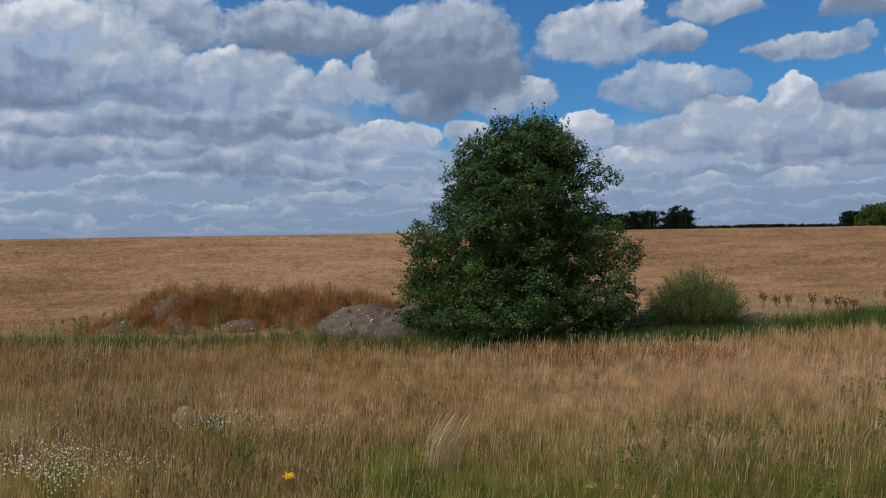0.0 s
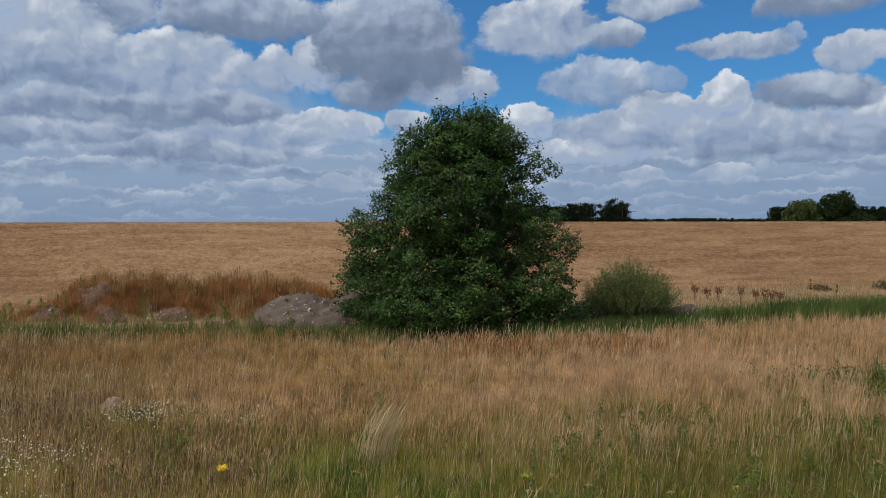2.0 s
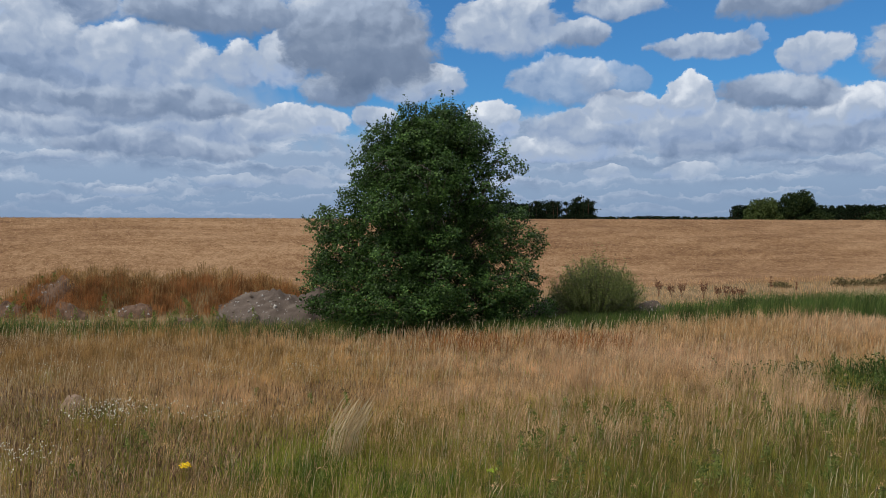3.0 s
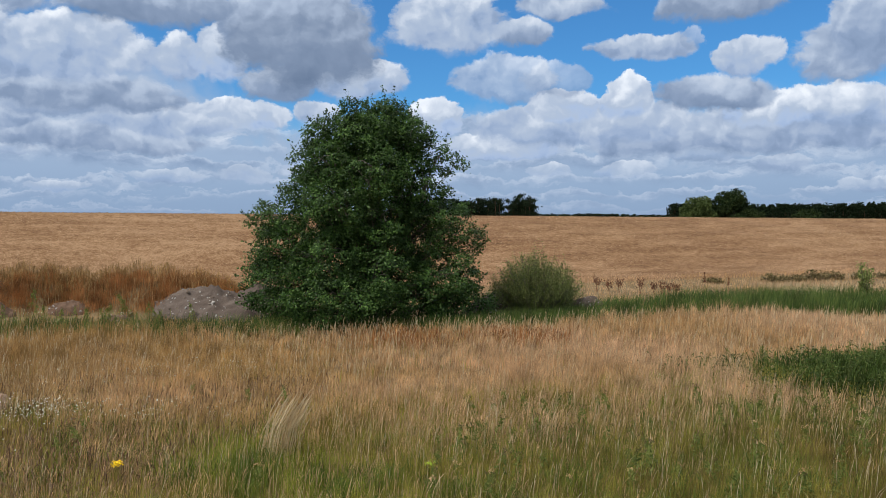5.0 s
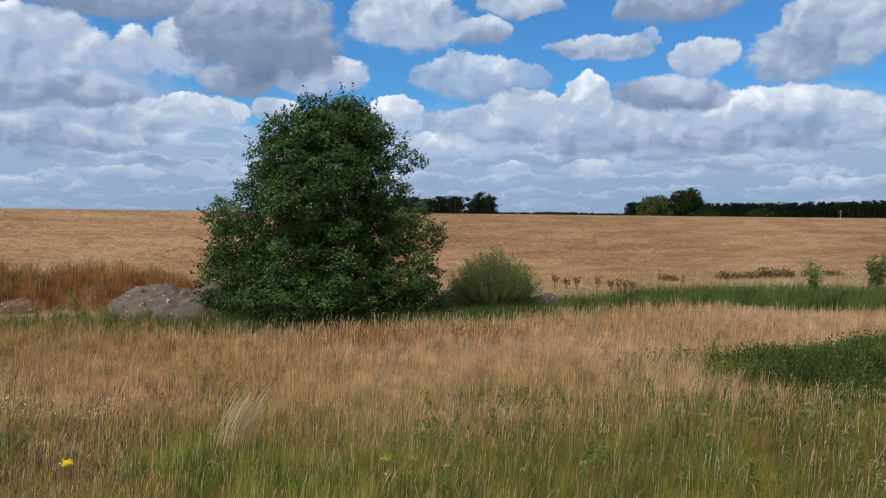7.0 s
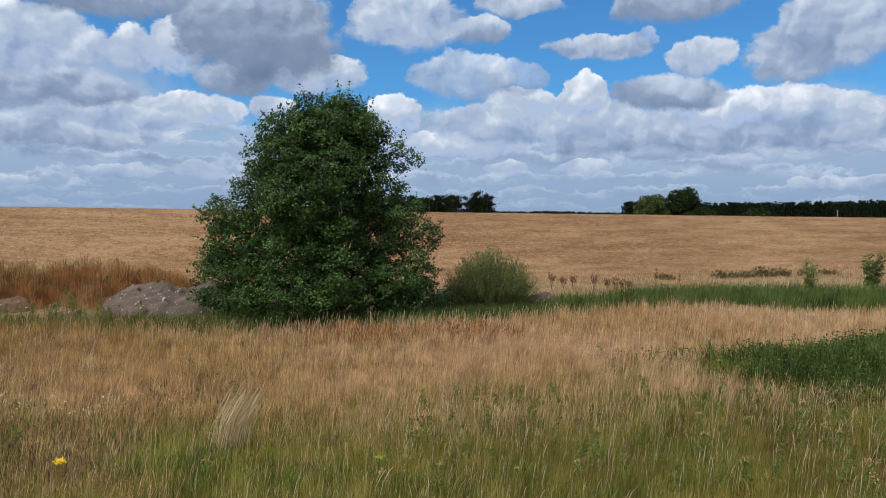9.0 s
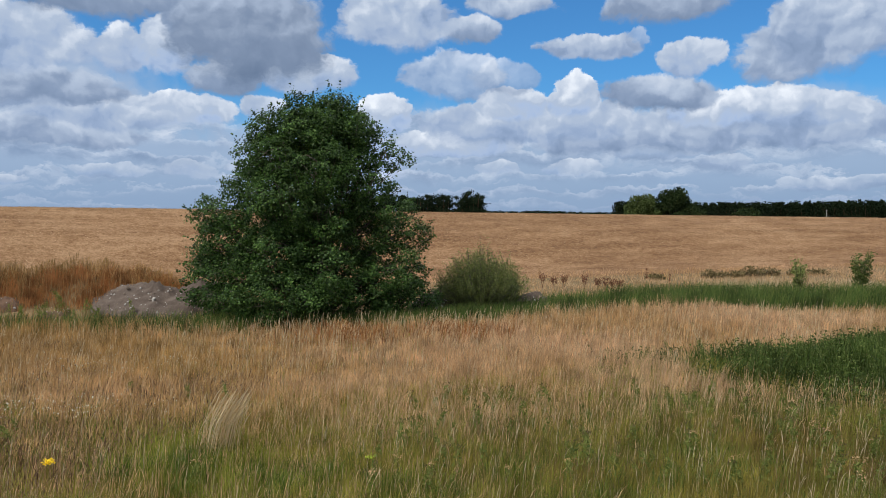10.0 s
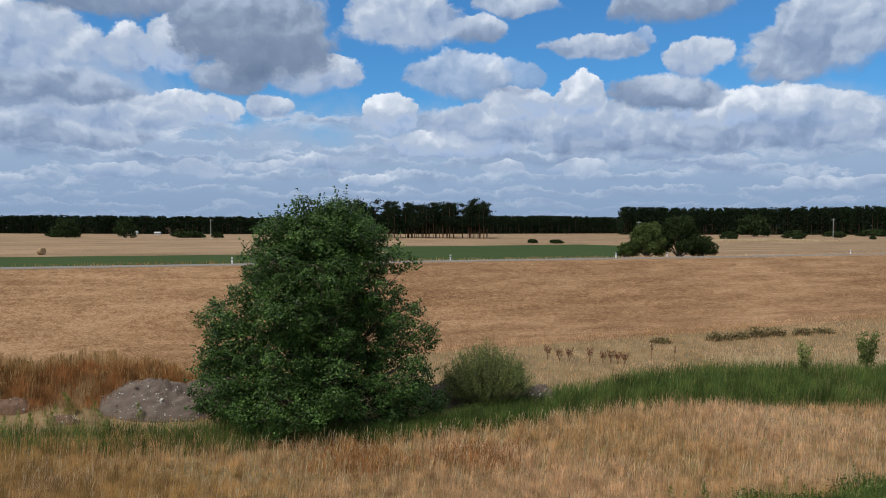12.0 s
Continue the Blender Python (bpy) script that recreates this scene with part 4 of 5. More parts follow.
def withered(n):
    """Brown withered weeds in the thin western grass."""
    x, y = scatter(n, 11.5, 27, -0.95, -0.12)
    keep = rng.uniform(size=n) < np.clip((field_noise(x, y, 0.75, 52) - 0.46) * 2.6, 0, 0.8) * np.clip((-0.16 - x / y) * 5.0, 0, 1)
    x, y = x[keep], y[keep]
    stuff("withered_weeds", blades("withered_weeds", x, y, rng.uniform(0.25, 0.62, len(x)), rng.uniform(0.006, 0.012, len(x)), WITHERED, 0.35, 0.05, 2.6), "brown withered weeds in thin grass", "weeds")


withered(36000)


def reddish_grass(n):
    """Red-brown seed heads in the straw before the alder."""
    x, y = rng.uniform(-7.0, 6.0, n), rng.uniform(25.5, 31.0, n)
    keep = rng.uniform(size=n) < np.clip((field_noise(x, y, 1.0, 83) - 0.30) * 2.0, 0, 1) * np.clip((y - 25.5) / 3.0, 0, 1) * np.clip((6.0 - np.abs(x + 0.5)) / 3.0, 0, 1)
    x, y = x[keep], y[keep]
    stuff("reddish_grass", blades("reddish_grass", x, y, rng.uniform(0.35, 0.68, len(x)), rng.uniform(0.010, 0.016, len(x)), RUST, 0.2, 0.08, 1.6), "red-brown grass heads among the straw", "grass")


reddish_grass(8000)


def bleached_strip(n):
    """Whitish dead stalks round the saplings."""
    x, y = rng.uniform(16.5, 30.0, n), rng.uniform(46.5, 50.5, n)
    keep = rng.uniform(size=n) < field_noise(x, y, 0.9, 66)
    x, y = x[keep], y[keep]
    stuff("pale_stalks", blades("pale_stalks_strip", x, y, rng.uniform(0.45, 0.95, len(x)), rng.uniform(0.01, 0.018, len(x)), PALE, 0.12, 0.08, 1.5), "whitish dead stalks behind the reed strip", "grass")


bleached_strip(3500)


def far_grass(n):
    """A pale belt of unmown grass beyond the stubble."""
    x, y = rng.uniform(118, 330, n), rng.uniform(372, 392, n)
    keep = rng.uniform(size=n) < np.clip((field_noise(x, y, 0.05, 97) - 0.2) * 2.5, 0, 1)
    x, y = x[keep], y[keep]
    stuff("pale_grass_belt", blades("pale_grass_belt", x, y - 0.10 * (x - 200), rng.uniform(0.5, 1.0, len(x)), rng.uniform(0.3, 0.5, len(x)), PALE, 0.2, 0.1), "pale belt of unmown grass in the far fields", "grass")


far_grass(9000)


def verge(n):
    """Uneven grass along the crest and both sides of the road."""
    r = rng.uniform(-110, 130, n)
    s = np.where(rng.uniform(size=n) < 0.5, rng.normal(0.6, 1.2, n), 13.6 + np.abs(rng.normal(0, 1.6, n)))
    keep = (np.abs(s - 9.1) > 3.2) & (rng.uniform(size=n) < 0.15 + field_noise(r, s * 3, 0.35, 18))
    s, r = s[keep], r[keep]
    x, y = to_xy(s, r)
    tall = np.where(s > 10, 0.62, 0.11) * rng.uniform(0.4, 1.2, len(x))
    stuff("verge_grass", blades("verge_grass", x, y, tall, rng.uniform(0.03, 0.06, len(x)), STRAW, 0.3, 0.1), "uneven dry grass along the country road", "grass")


verge(26000)


def nettle_fringe(n):
    a, f = rng.uniform(0, 2 * math.pi, n), 0.74 + np.abs(rng.normal(0, 0.24, n))
    x, y = 14.8 + 8.4 * f * np.cos(a), 20.7 + 4.1 * f * np.sin(a)
    keep = (x < 0.64 * y) & (rng.uniform(size=n) < 0.35 + 0.8 * field_noise(x, y, 0.9, 8))
    x, y = x[keep], y[keep]
    stuff("green_grass", blades("green_grass_fringe", x, y, rng.uniform(0.35, 0.72, len(x)), rng.uniform(0.008, 0.013, len(x)), GREEN, 0.35, 0.08), "green grass round the nettle patch", "grass")


nettle_fringe(24000)


def sorrel(n):
    """Rusty growth on the spoil heap."""
    x, y = rng.uniform(-31, -10.5, n), rng.uniform(33.5, 42, n)
    h = land(x, y) - 0.35
    keep = (rng.uniform(size=n) < np.clip(h / 0.5, 0, 1) * np.clip((field_noise(x, y, 2.2, 78) - 0.25) * 2.6, 0.4, 1)) & (x > -28.5)
    x, y = x[keep], y[keep]
    stuff("rusty_weeds", blades("rusty_weeds", x, y, rng.uniform(0.3, 0.85, len(x)) * (0.35 + 1.0 * field_noise(x, y, 1.5, 77)), rng.uniform(0.009, 0.02, len(x)), RUST, 0.28, 0.05), "rust-brown sorrel and dry grass on the spoil heap", "weeds")


sorrel(120000)


def mound_straw(n):
    x, y = rng.uniform(-27.5, -11, n), rng.uniform(35.5, 41, n)
    keep = (rng.uniform(size=n) < np.clip((land(x, y) - 0.5) / 0.6, 0, 1) * (0.3 + field_noise(x, y, 0.8, 14)))
    x, y = x[keep], y[keep]
    stuff("mound_straw", blades("mound_straw", x, y, rng.uniform(0.5, 1.15, len(x)), rng.uniform(0.007, 0.014, len(x)), STRAW, 0.22, 0.06, 2.2), "tall dry stalks on top of the spoil heap", "grass")


mound_straw(12000)


def daisies():
    spots = []
    for cx, cy, rx, ry, n in ((-11.0, 12.6, 1.8, 1.0, 560), (-9.6, 11.6, 1.5, 0.6, 460), (-9.0, 15.2, 1.6, 0.7, 240), (-13.5, 14.5, 2.4, 1.8, 320), (-18.5, 19.0, 1.6, 1.0, 150),
                              (-14.2, 21.5, 1.2, 0.8, 90), (-7.6, 15.8, 1.6, 0.6, 220), (-10.6, 20.0, 3.4, 2.4, 260), (-6.9, 20.8, 0.9, 0.6, 60), (-19.5, 30.0, 1.0, 0.6, 60), (-15.7, 33.2, 0.55, 0.25, 60), (-19.6, 33.6, 0.7, 0.25, 50), (-25.5, 28.5, 2.5, 1.0, 120)):
        spots.append(np.stack([cx + rx * (rng.normal(size=n) * 0.2 + rng.normal(size=15)[np.arange(n) % 15] * 0.6), cy + ry * (rng.normal(size=n) * 0.2 + rng.normal(size=15)[np.arange(n) % 15] * 0.6)], -1))
    p = np.concatenate(spots)
    h = rng.uniform(0.5, 0.78, len(p))
    z = land(p[:, 0], p[:, 1]) + h
    stuff("white_daisies", leaves("white_daisies", np.stack([p[:, 0], p[:, 1], z], -1), 0.028, PETAL, np.tile([0, -0.35, 0.9], (len(p), 1)), 0.3, 1.0), "scattered small white daisies in the meadow", "flowers")
    stuff("daisy_stalks", blades("daisy_stalks", p[:, 0], p[:, 1], h, np.full(len(p), 0.006), GREEN, 0.0, 0.0), "thin green stalks of the white daisies", "flowers")


daisies()


def flower(x, y, high, n, mat, size, label):
    ob = thing("yellow_flower", x, y, label, "flower")
    st = [[(0, 0, 0, 0.005), (0.02, 0, high * 0.6, 0.004), (0.03 * math.cos(k), 0.03 * math.sin(k), high, 0.002)] for k in range(5)]
    part("stalk", tube_mesh("stalk", st, GREEN, 4), ob)
    c = rng.normal(size=(n, 3)) * [0.04, 0.04, 0.02] + [0.03, 0, high]
    part("flower_head", leaves("flower_head", c, size, mat, np.tile([0, -0.3, 0.9], (n, 1)), 0.4, 1.0), ob, kind="stuff")


flower(-5.9, 12.0, 0.66, 90, YELLOW, 0.03, "bright yellow ragwort head above the grass")
flower(-1.1, 12.6, 0.55, 45, LIME, 0.03, "yellow-green spurge head in the grass")


def pale_tuft():
    n = 110
    x, y = -3.95 + rng.normal(size=n) * 0.15, 14.1 + rng.normal(size=n) * 0.12
    ob = tagged(new("feather_grass_tuft", blades("feather_grass_tuft", x, y, rng.uniform(0.9, 1.5, n), np.full(n, 0.010), PALE, 0.06, 0.34, 2.0)), "pale bleached tuft of tall bending grass", "grass")


pale_tuft()


def weed_kind(seed, high, tip):
    """A leafy meadow weed: ribbed stalk, narrow leaves all the way up, a branched top."""
    g = np.random.default_rng(seed)
    bend = g.normal(size=2) * 0.08
    st = [[(0, 0, -0.05, 0.008), (bend[0] * 0.4, bend[1] * 0.4, high * 0.55, 0.006), (bend[0], bend[1], high, 0.003)]]
    for k in range(4):
        a, f = g.uniform(0, 6.28), g.uniform(0.7, 0.9)
        st.append([(bend[0] * f, bend[1] * f, high * f, 0.004), (bend[0] + 0.07 * math.cos(a), bend[1] + 0.07 * math.sin(a), high * g.uniform(0.92, 1.04), 0.002)])
    f = g.uniform(0.1, 0.92, 70)
    a = g.uniform(0, 6.28, 70)
    r = 0.10 * (1.1 - f) + 0.015
    c = np.stack([np.cos(a) * r + bend[0] * f, np.sin(a) * r + bend[1] * f, high * f], -1)
    top = np.array([p[-1][:3] for p in st])
    h = np.repeat(top, 5, 0) + g.normal(size=(len(top) * 5, 3)) * 0.016
    return (tube_mesh("stalk", st, WEED, 4), leaves("foliage", c, 0.028, WEED, np.stack([np.cos(a) * 0.4, np.sin(a) * 0.4, np.full(70, 0.5)], -1), 0.6, 3.0), leaves("flower_head", h, 0.02, tip))


def weeds():
    tall = ((weed_kind(1, 0.62, SCRUB), "green leafy thistle with brown seed heads", "meadow thistles"), (weed_kind(2, 0.58, STRAW), "green meadow weed with faded straw-coloured tops", "fading meadow weeds"),
            (weed_kind(3, 0.72, SCRUB), "tall green thistle gone to seed", "meadow thistles"), (weed_kind(4, 0.55, WEED), "low green leafy weed among the grass", "leafy weeds"))
    made = {}
    g = np.random.default_rng(12)
    for k in range(325):
        if 65 < k < 120 or 190 <= k < 310:
            x, y = g.uniform(-1.5, 9.5), g.uniform(11.5, 18.0)
        elif k < 150:
            x, y = g.uniform(6.5, 14.0), g.uniform(20.0, 25.5)
        elif k < 175 or k >= 310:
            x, y = g.uniform(-29.0, -13.0), g.uniform(32.0, 36.5)
        else:
            x, y = g.uniform(-14.0, -3.0), g.uniform(11.0, 20.0)
        if x / y > 0.62 or x / y < -0.95:
            continue
        i = int(g.integers(0, 4))
        z, turn = float(land(x, y)), g.uniform(0, 360)
        if i not in made:
            (stalk, leaf, top), label, group = tall[i]
            ob = tagged(new("weed_plant"), label, "weed", group)
            ob.matrix_world = pose(x, y, z, 0, 0, turn)
            part("stalk", stalk, ob), part("foliage", leaf, ob, kind="stuff"), part("flower_head", top, ob, kind="stuff")
            made[i] = ob
        else:
            c = copy_thing(made[i], pose(x, y, z, g.normal() * 4, g.normal() * 4, turn))
            q = g.uniform(0.75, 1.2) if y < 30 else g.uniform(1.0, 1.7)
            c.scale = (q, q, q)


weeds()


def docks():
    for k, (x, y) in enumerate(((6.6, 50.2), (7.3, 50.0), (7.9, 49.8), (9.2, 49.9), (10.0, 49.7), (10.5, 49.8), (10.9, 49.6), (11.3, 49.5), (13.2, 50.5), (14.6, 50.2))):
        ob = thing("dock_plant", x, y, "dead dark red-brown dock plant with seed clusters", "weed", group="dock plants at the bank")
        hgt = (0.9, 0.7, 0.8, 0.9, 0.75, 0.8, 0.7, 0.6, 1.3, 1.0)[k]
        st = [[(0, 0, 0, 0.012), (0.1 * math.cos(a), 0.1 * math.sin(a), hgt * 0.6, 0.009), (0.2 * math.cos(a), 0.2 * math.sin(a), hgt, 0.004)] for a in ((0.3, 2.2, 4.4) if k < 8 else (1.0,))]
        part("stalk", tube_mesh("stalk", st, DOCK, 4), ob)
        c = np.concatenate([np.array(p[2][:3]) * rng.uniform(0.55, 1.05, (40, 1)) + rng.normal(size=(40, 3)) * (0.06 if k < 8 else 0.03) for p in st])
        part("seed_head", leaves("seed_head", c, 0.065, DOCK), ob, kind="stuff")


docks()


def scrub():
    for k, (x, y, w, h) in enumerate(((20.2, 58.5, 1.0, 0.65), (22.0, 59.5, 1.0, 0.45), (23.7, 60.2, 0.9, 0.75), (25.3, 60.8, 1.0, 0.6), (27.5, 61.0, 0.8, 0.5), (29.5, 62.0, 1.1, 0.45), (15.6, 57.0, 0.8, 0.35))):
        ob = thing("scrub_bush", x, y, "low dark brownish scrub at the foot of the bank", "bush", group="scrub along the bank")
        g = rng.normal(size=(420, 3))
        g /= np.linalg.norm(g, axis=1)[:, None]
        c = np.abs(g) * [1, 1, 1] * np.sign(g * [1, 1, 0] + [0, 0, 1]) * [w, 0.5, h] * rng.uniform(0.4, 1.15, (420, 1))
        part("twigwork", tube_mesh("twigwork", [[(0, 0, 0, 0.02), (0.5 * p[0], 0.5 * p[1], 0.6 * p[2], 0.012), (*p, 0.004)] for p in c[:24]], BARK, 4), ob)
        part("foliage", leaves("foliage", c, 0.11, SCRUB), ob)


scrub()

# ---- roadside ----


def box(bm, x0, y0, z0, x1, y1, z1):
    m = Matrix.Translation(((x0 + x1) / 2, (y0 + y1) / 2, (z0 + z1) / 2)) @ Matrix.Diagonal((x1 - x0, y1 - y0, z1 - z0, 1))
    bmesh.ops.create_cube(bm, size=1.0, matrix=m)


def bm_mesh(name, build, mat, bevel=0.0):
    bm = bmesh.new()
    build(bm)
    if bevel:
        bmesh.ops.bevel(bm, geom=bm.edges[:], offset=bevel, segments=2, affect="EDGES")
    me = bpy.data.meshes.new(name)
    bm.to_mesh(me)
    bm.free()
    me.materials.append(mat)
    return me


def make_posts():
    body = bm_mesh("body", lambda bm: box(bm, -0.07, -0.06, -0.1, 0.07, 0.06, 0.64), WHITE, 0.02)
    band = bm_mesh("band", lambda bm: box(bm, -0.073, -0.063, 0.4, 0.073, 0.063, 0.55), BLACK, 0.02)
    spots = ((-20.2, 76.4), (0.8, 86.7), (20.9, 96.5), (28.1, 100.1), (58.7, 115.0))
    first = None
    for x, y in spots:
        m = pose(x, y, float(land(x, y)), 0, 0, 26)
        if first is None:
            first = tagged(new("delineator_post"), "white plastic roadside post with a black band", "road post", "roadside posts")
            first.matrix_world = m
            shaft = part("body", body, first)
            part("band", band, shaft, "black band")
        else:
            copy_thing(first, m)


make_posts()


def make_poles():
    for x, y, h in ((-122.0, 420.0, 10.5), (205.0, 420.0, 11.0), (73.5, 300.0, 9.0)):
        ob = thing("utility_pole", x, y, "slim pale concrete utility pole in the fields", "pole", group="poles in the fields")
        part("mast", tube_mesh("mast", [[(0, 0, -0.3, 0.17), (0, 0, h / 2, 0.14), (0, 0, h, 0.11)]], CONCRETE, 8), ob)
        part("crossarm", bm_mesh("crossarm", lambda bm: box(bm, -0.9, -0.08, h - 0.6, 0.9, 0.08, h - 0.45), CONCRETE, 0.02), ob)


make_poles()


def make_bale():
    x, y = -91.0, 181.0
    ob = thing("hay_bale", x, y, "round straw bale lying on the stubble", "hay bale")
    bm = bmesh.new()
    bmesh.ops.create_cone(bm, cap_ends=True, segments=28, radius1=0.8, radius2=0.8, depth=1.3, matrix=pose(0, 0, 0.78, 90, 0, 60))
    bmesh.ops.bevel(bm, geom=[e for e in bm.edges if len(e.link_faces) == 2 and e.calc_face_angle(0) > 1.0], offset=0.12, segments=3, affect="EDGES")
    me = bpy.data.meshes.new("roll")
    bm.to_mesh(me)
    me.materials.append(HAY)
    part("roll", me, ob)


make_bale()

# ---- distance ----


def blob_tree(name, x, y, w, h, label, n, size, mat=FARLEAF, trunk=0.15, group=""):
    """A broad-leaved tree or bush far off: stems and a lumpy crown."""
    ob = thing(name, x, y, label, "tree" if "tree" in name else "bush", group=group)
    lob = []
    for k in range(14):
        t = (k + 0.5) / 14
        a = k * 2.4
        r = math.sqrt(1 - (t * 0.95) ** 2) * rng.uniform(0.75, 1.0)
        lob.append((math.cos(a) * w * 0.36 * r, math.sin(a) * w * 0.30 * r, h * (0.14 + 0.66 * t) * rng.uniform(0.94, 1.06), w * rng.uniform(0.14, 0.20), w * 0.17, h * rng.uniform(0.13, 0.19)))
    lob.append((0, 0, h * 0.42, w * 0.34, w * 0.3, h * 0.36))
    c = []
    for l in lob:
        d = rng.normal(size=(n // 15, 3))
        d /= np.linalg.norm(d, axis=1)[:, None]
        c.append(np.array(l[:3]) + d * l[3:] * rng.uniform(0.55, 1.12, (n // 15, 1)))
    c = np.concatenate(c)
    c[:, 2] = np.abs(c[:, 2]) + 0.1
    part("trunk", tube_mesh("trunk", [[(0, 0, -0.2, trunk), (l[0] * 0.5, l[1] * 0.5, l[2] * 0.6, trunk * 0.6), (*l[:3], trunk * 0.2)] for l in lob], BARK, 5), ob)
    part("crown", leaves("crown", c, size, mat), ob)


blob_tree("broadleaf_tree", 39.6, 134.0, 8.2, 7.6, "dark rounded broad-leaved tree behind the road", 12000, 0.22, group="trees behind the road")
blob_tree("broadleaf_tree", 34.0, 133.0, 7.0, 6.1, "lighter green broad-leaved tree behind the road", 9000, 0.22, MIDLEAF, group="trees behind the road")
blob_tree("hedge_bush", 43.8, 135.5, 6.0, 3.6, "low dark bush beside the trees", 4200, 0.22)
blob_tree("hedge_bush", 30.6, 133.5, 3.6, 2.6, "low green bush beside the trees", 2400, 0.22, MIDLEAF)
blob_tree("leafy_bush", 3.85, 41.0, 0.8, 1.7, "small dark green bush behind the willow", 2600, 0.07, MIDLEAF, 0.03)
for hx, hy, hw, hh in ((150.0, 420.0, 10.0, 4.6), (212.0, 545.0, 26.0, 15.0), (198.0, 450.0, 14.0, 5.0), (232.0, 470.0, 7.0, 3.6), (190.0, 430.0, 5.0, 2.2), (226.0, 420.0, 4.0, 1.8), (290.0, 540.0, 20.0, 5.0), (255.0, 520.0, 16.0, 4.0)):
    blob_tree("field_bush", hx, hy, hw, hh, "dark bush standing in the far fields", 1800, hw * 0.05, group="bushes in the far fields")
for hx, hy, hw, hh in ((-212.0, 450.0, 16.0, 12.0), (-179.0, 450.0, 14.0, 12.0), (-240.0, 420.0, 9.0, 5.0), (-225.0, 470.0, 20.0, 4.0), (-150.0, 470.0, 22.0, 4.0), (-130.0, 460.0, 8.0, 3.5), (37.0, 330.0, 5.0, 1.8), (46.0, 325.0, 6.0, 1.7)):
    blob_tree("field_bush", hx, hy, hw, hh, "dark bush standing in the far fields", 1800, hw * 0.05, group="bushes in the far fields")


def pine_parts(seed, h):
    g = np.random.default_rng(seed)
    paths = [[(0, 0, -0.3, 0.22), (g.normal() * 0.3, 0, h * 0.5, 0.17), (g.normal() * 0.5, g.normal() * 0.3, h * 0.95, 0.06)]]
    c = []
    for k in range(13):
        zc = h * g.uniform(0.32, 0.98)
        span = 3.2 * (1.15 - zc / h) ** 0.6 + 0.5
        a = g.uniform(0, 6.28)
        e = (math.cos(a) * span * g.uniform(0.2, 0.9), math.sin(a) * span * 0.8, zc)
        paths.append([(0, 0, zc - 1.0, 0.07), (*e, 0.03)])
        c.append(np.array(e) + g.normal(size=(48, 3)) * [1.1, 1.1, 0.6])
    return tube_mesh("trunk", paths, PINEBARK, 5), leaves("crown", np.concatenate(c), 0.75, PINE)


def make_pines():
    kinds = [pine_parts(40 + k, 19 + 1.2 * (k % 3)) for k in range(5)]
    g = np.random.default_rng(5)
    made = {}
    for k in range(95):
        u = g.uniform(0, 1)
        x, y = -52 + 79 * u, 470 + g.uniform(-12, 26) + 8 * math.sin(u * 5)
        s = g.uniform(0.82, 1.08)
        m = pose(x, y, float(land(x, y)), 0, 0, g.uniform(0, 360)) @ Matrix.Diagonal((s, s, s, 1))
        i = k % 5
        if i not in made:
            ob = tagged(new("pine_tree"), "tall dark pine with a bare trunk", "tree", "pines of the grove")
            part("trunk", kinds[i][0], ob), part("crown", kinds[i][1], ob)
            ob.matrix_world = m
            made[i] = ob
        else:
            c = copy_thing(made[i], pose(x, y, float(land(x, y)), 0, 0, g.uniform(0, 360)))
            c.scale = (s, s, s)


make_pines()


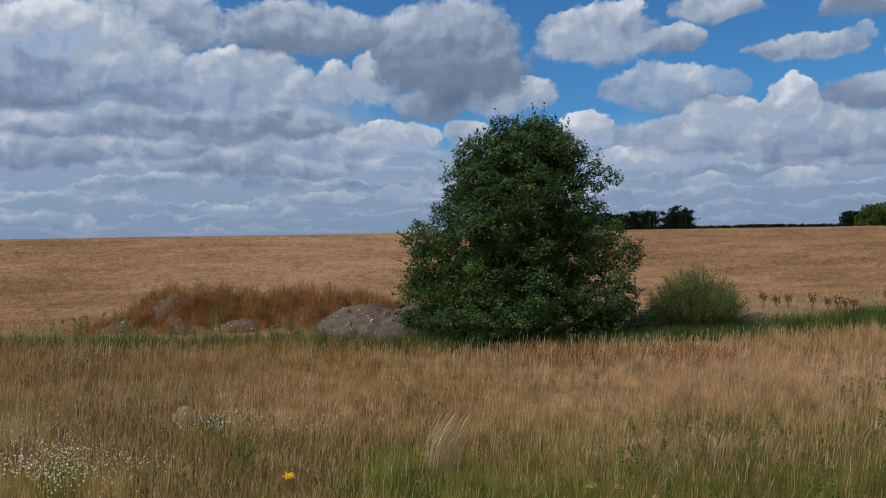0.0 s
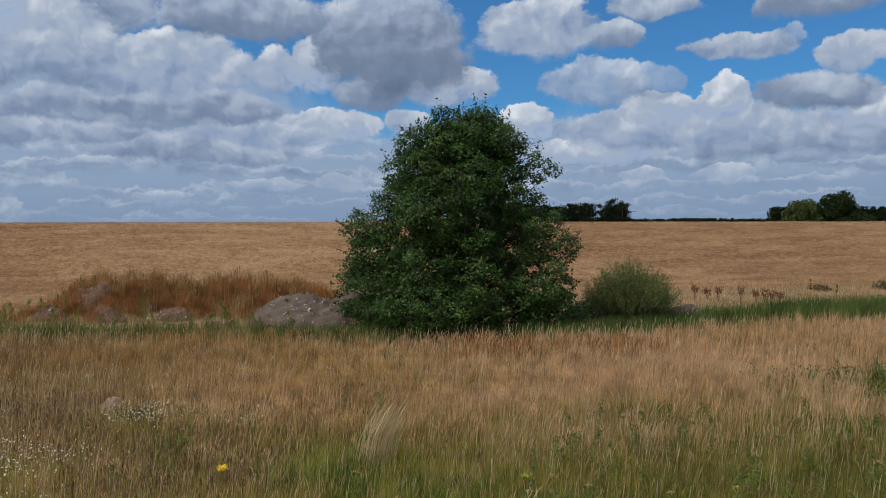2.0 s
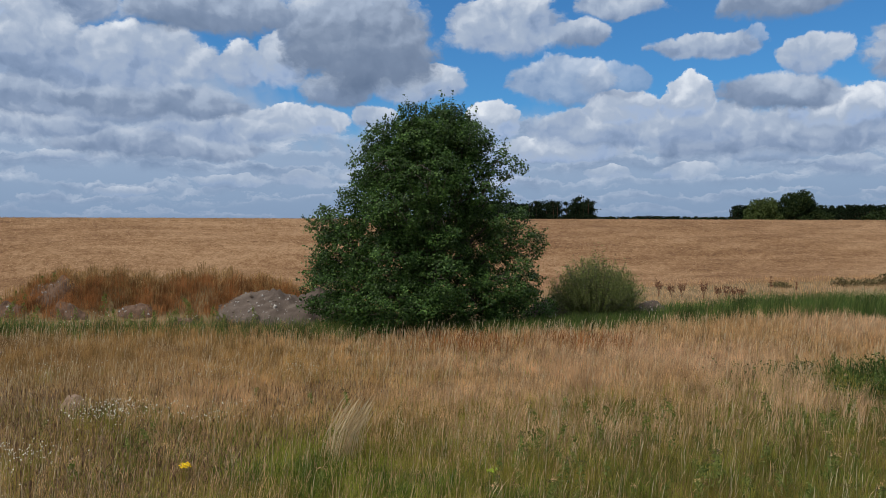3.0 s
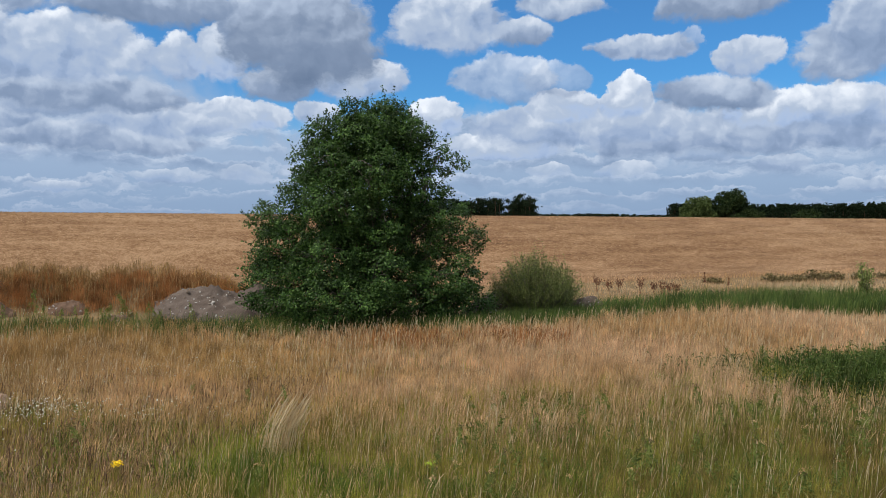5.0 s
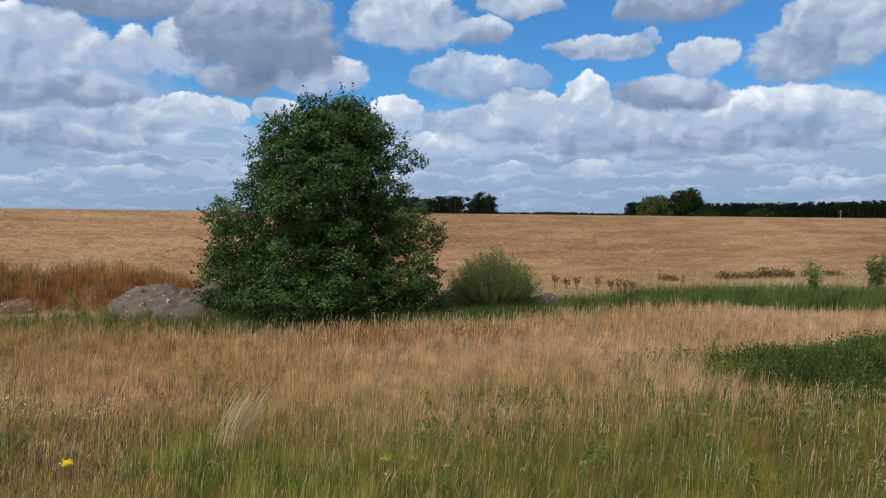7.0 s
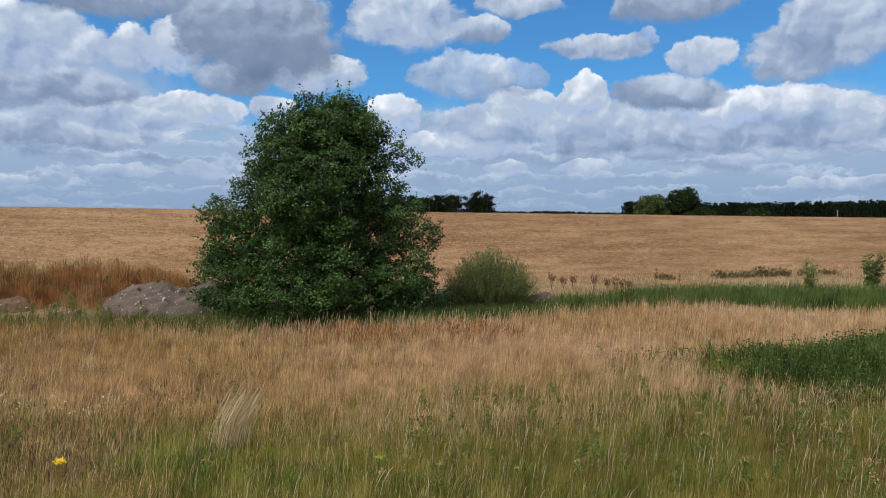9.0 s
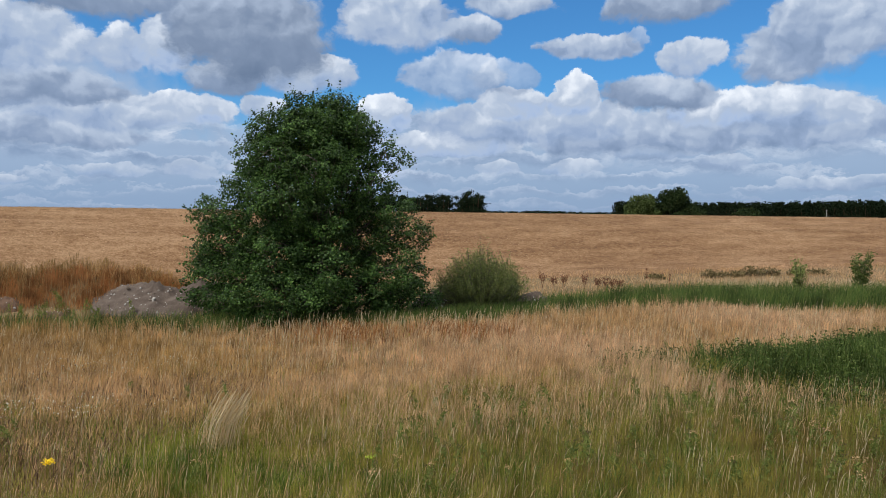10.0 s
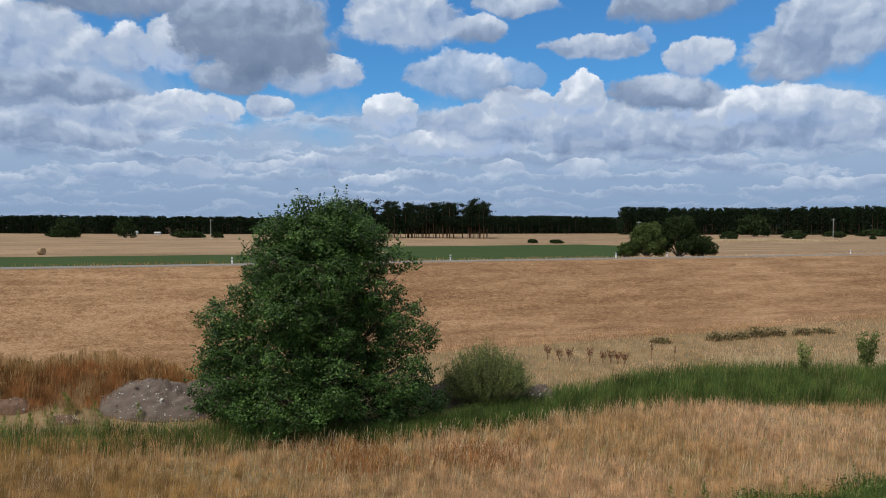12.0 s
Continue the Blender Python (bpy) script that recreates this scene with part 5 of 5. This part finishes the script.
def wood(name, ax, ay, bx, by, depth, h, n, seed, label):
    """A far belt of pine forest: many crowns and trunks in one mesh."""
    g = np.random.default_rng(seed)
    c, paths = [], []
    for k in range(n):
        u = g.uniform(0, 1)
        w = g.uniform(0, depth) * (k % 5 > 0)
        d = math.hypot(bx - ax, by - ay)
        x, y = ax + (bx - ax) * u - (by - ay) / d * w, ay + (by - ay) * u + (bx - ax) / d * w
        hh = h * g.uniform(0.84, 1.06) * (1 + 0.04 * math.sin(u * 9 + seed))
        z = float(land(x, y))
        p = g.normal(size=(100, 3)) * [1.5, 1.5, 1.0]
        p[:, 2] = g.uniform(-0.62 if k % 3 else -0.2, 0.36, 100) * hh
        p[:, :2] *= np.clip(1.2 - (p[:, 2:] / hh + 0.3) * 1.1, 0.25, 1.3)
        c.append(p + [x, y, z + hh * 0.64])
        if k % 5 < 2:
            paths.append([(x, y, z - 0.3, 0.22), (x, y, z + hh * 0.8, 0.1)])
    c = np.concatenate(c)
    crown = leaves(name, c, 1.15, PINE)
    ob = stuff(name, crown, label, "forest")
    trunks = tube_mesh("trunks", paths, PINEBARK, 4)
    part("trunks", trunks, ob)


wood("far_forest", -900, 640, -120, 690, 40, 14.5, 2100, 1, "far dark belt of pine forest")
wood("far_forest", -120, 690, 190, 760, 40, 15.5, 1000, 2, "far dark belt of pine forest")
wood("pine_forest", 148, 655, 620, 620, 40, 22.0, 1800, 3, "dark pine forest edge beyond the fields")


def make_shed(x, y, w, d, h, label):
    ob = thing("farm_shed", x, y, label, "shed", group="sheds before the far forest")
    part("wall", bm_mesh("wall", lambda bm: box(bm, -w / 2, -d / 2, -0.2, w / 2, d / 2, h), CONCRETE, 0.03), ob)
    bm = bmesh.new()
    e = 0.4
    v = [bm.verts.new(c) for c in ((-w / 2 - e, -d / 2 - e, h), (w / 2 + e, -d / 2 - e, h), (w / 2 + e, d / 2 + e, h), (-w / 2 - e, d / 2 + e, h), (-w / 2 - e, 0, h + d * 0.3), (w / 2 + e, 0, h + d * 0.3))]
    for f in ((0, 1, 5, 4), (2, 3, 4, 5), (0, 4, 3), (1, 2, 5), (3, 2, 1, 0)):
        bm.faces.new([v[k] for k in f])
    me = bpy.data.meshes.new("roof")
    bm.to_mesh(me)
    me.materials.append(ROOF)
    part("roof", me, ob, "dull grey sheet roof")


make_shed(-232.0, 600.0, 5.0, 4.0, 1.9, "small pale shed before the far forest")
make_shed(-216.0, 605.0, 4.0, 3.0, 1.6, "small pale shed before the far forest")
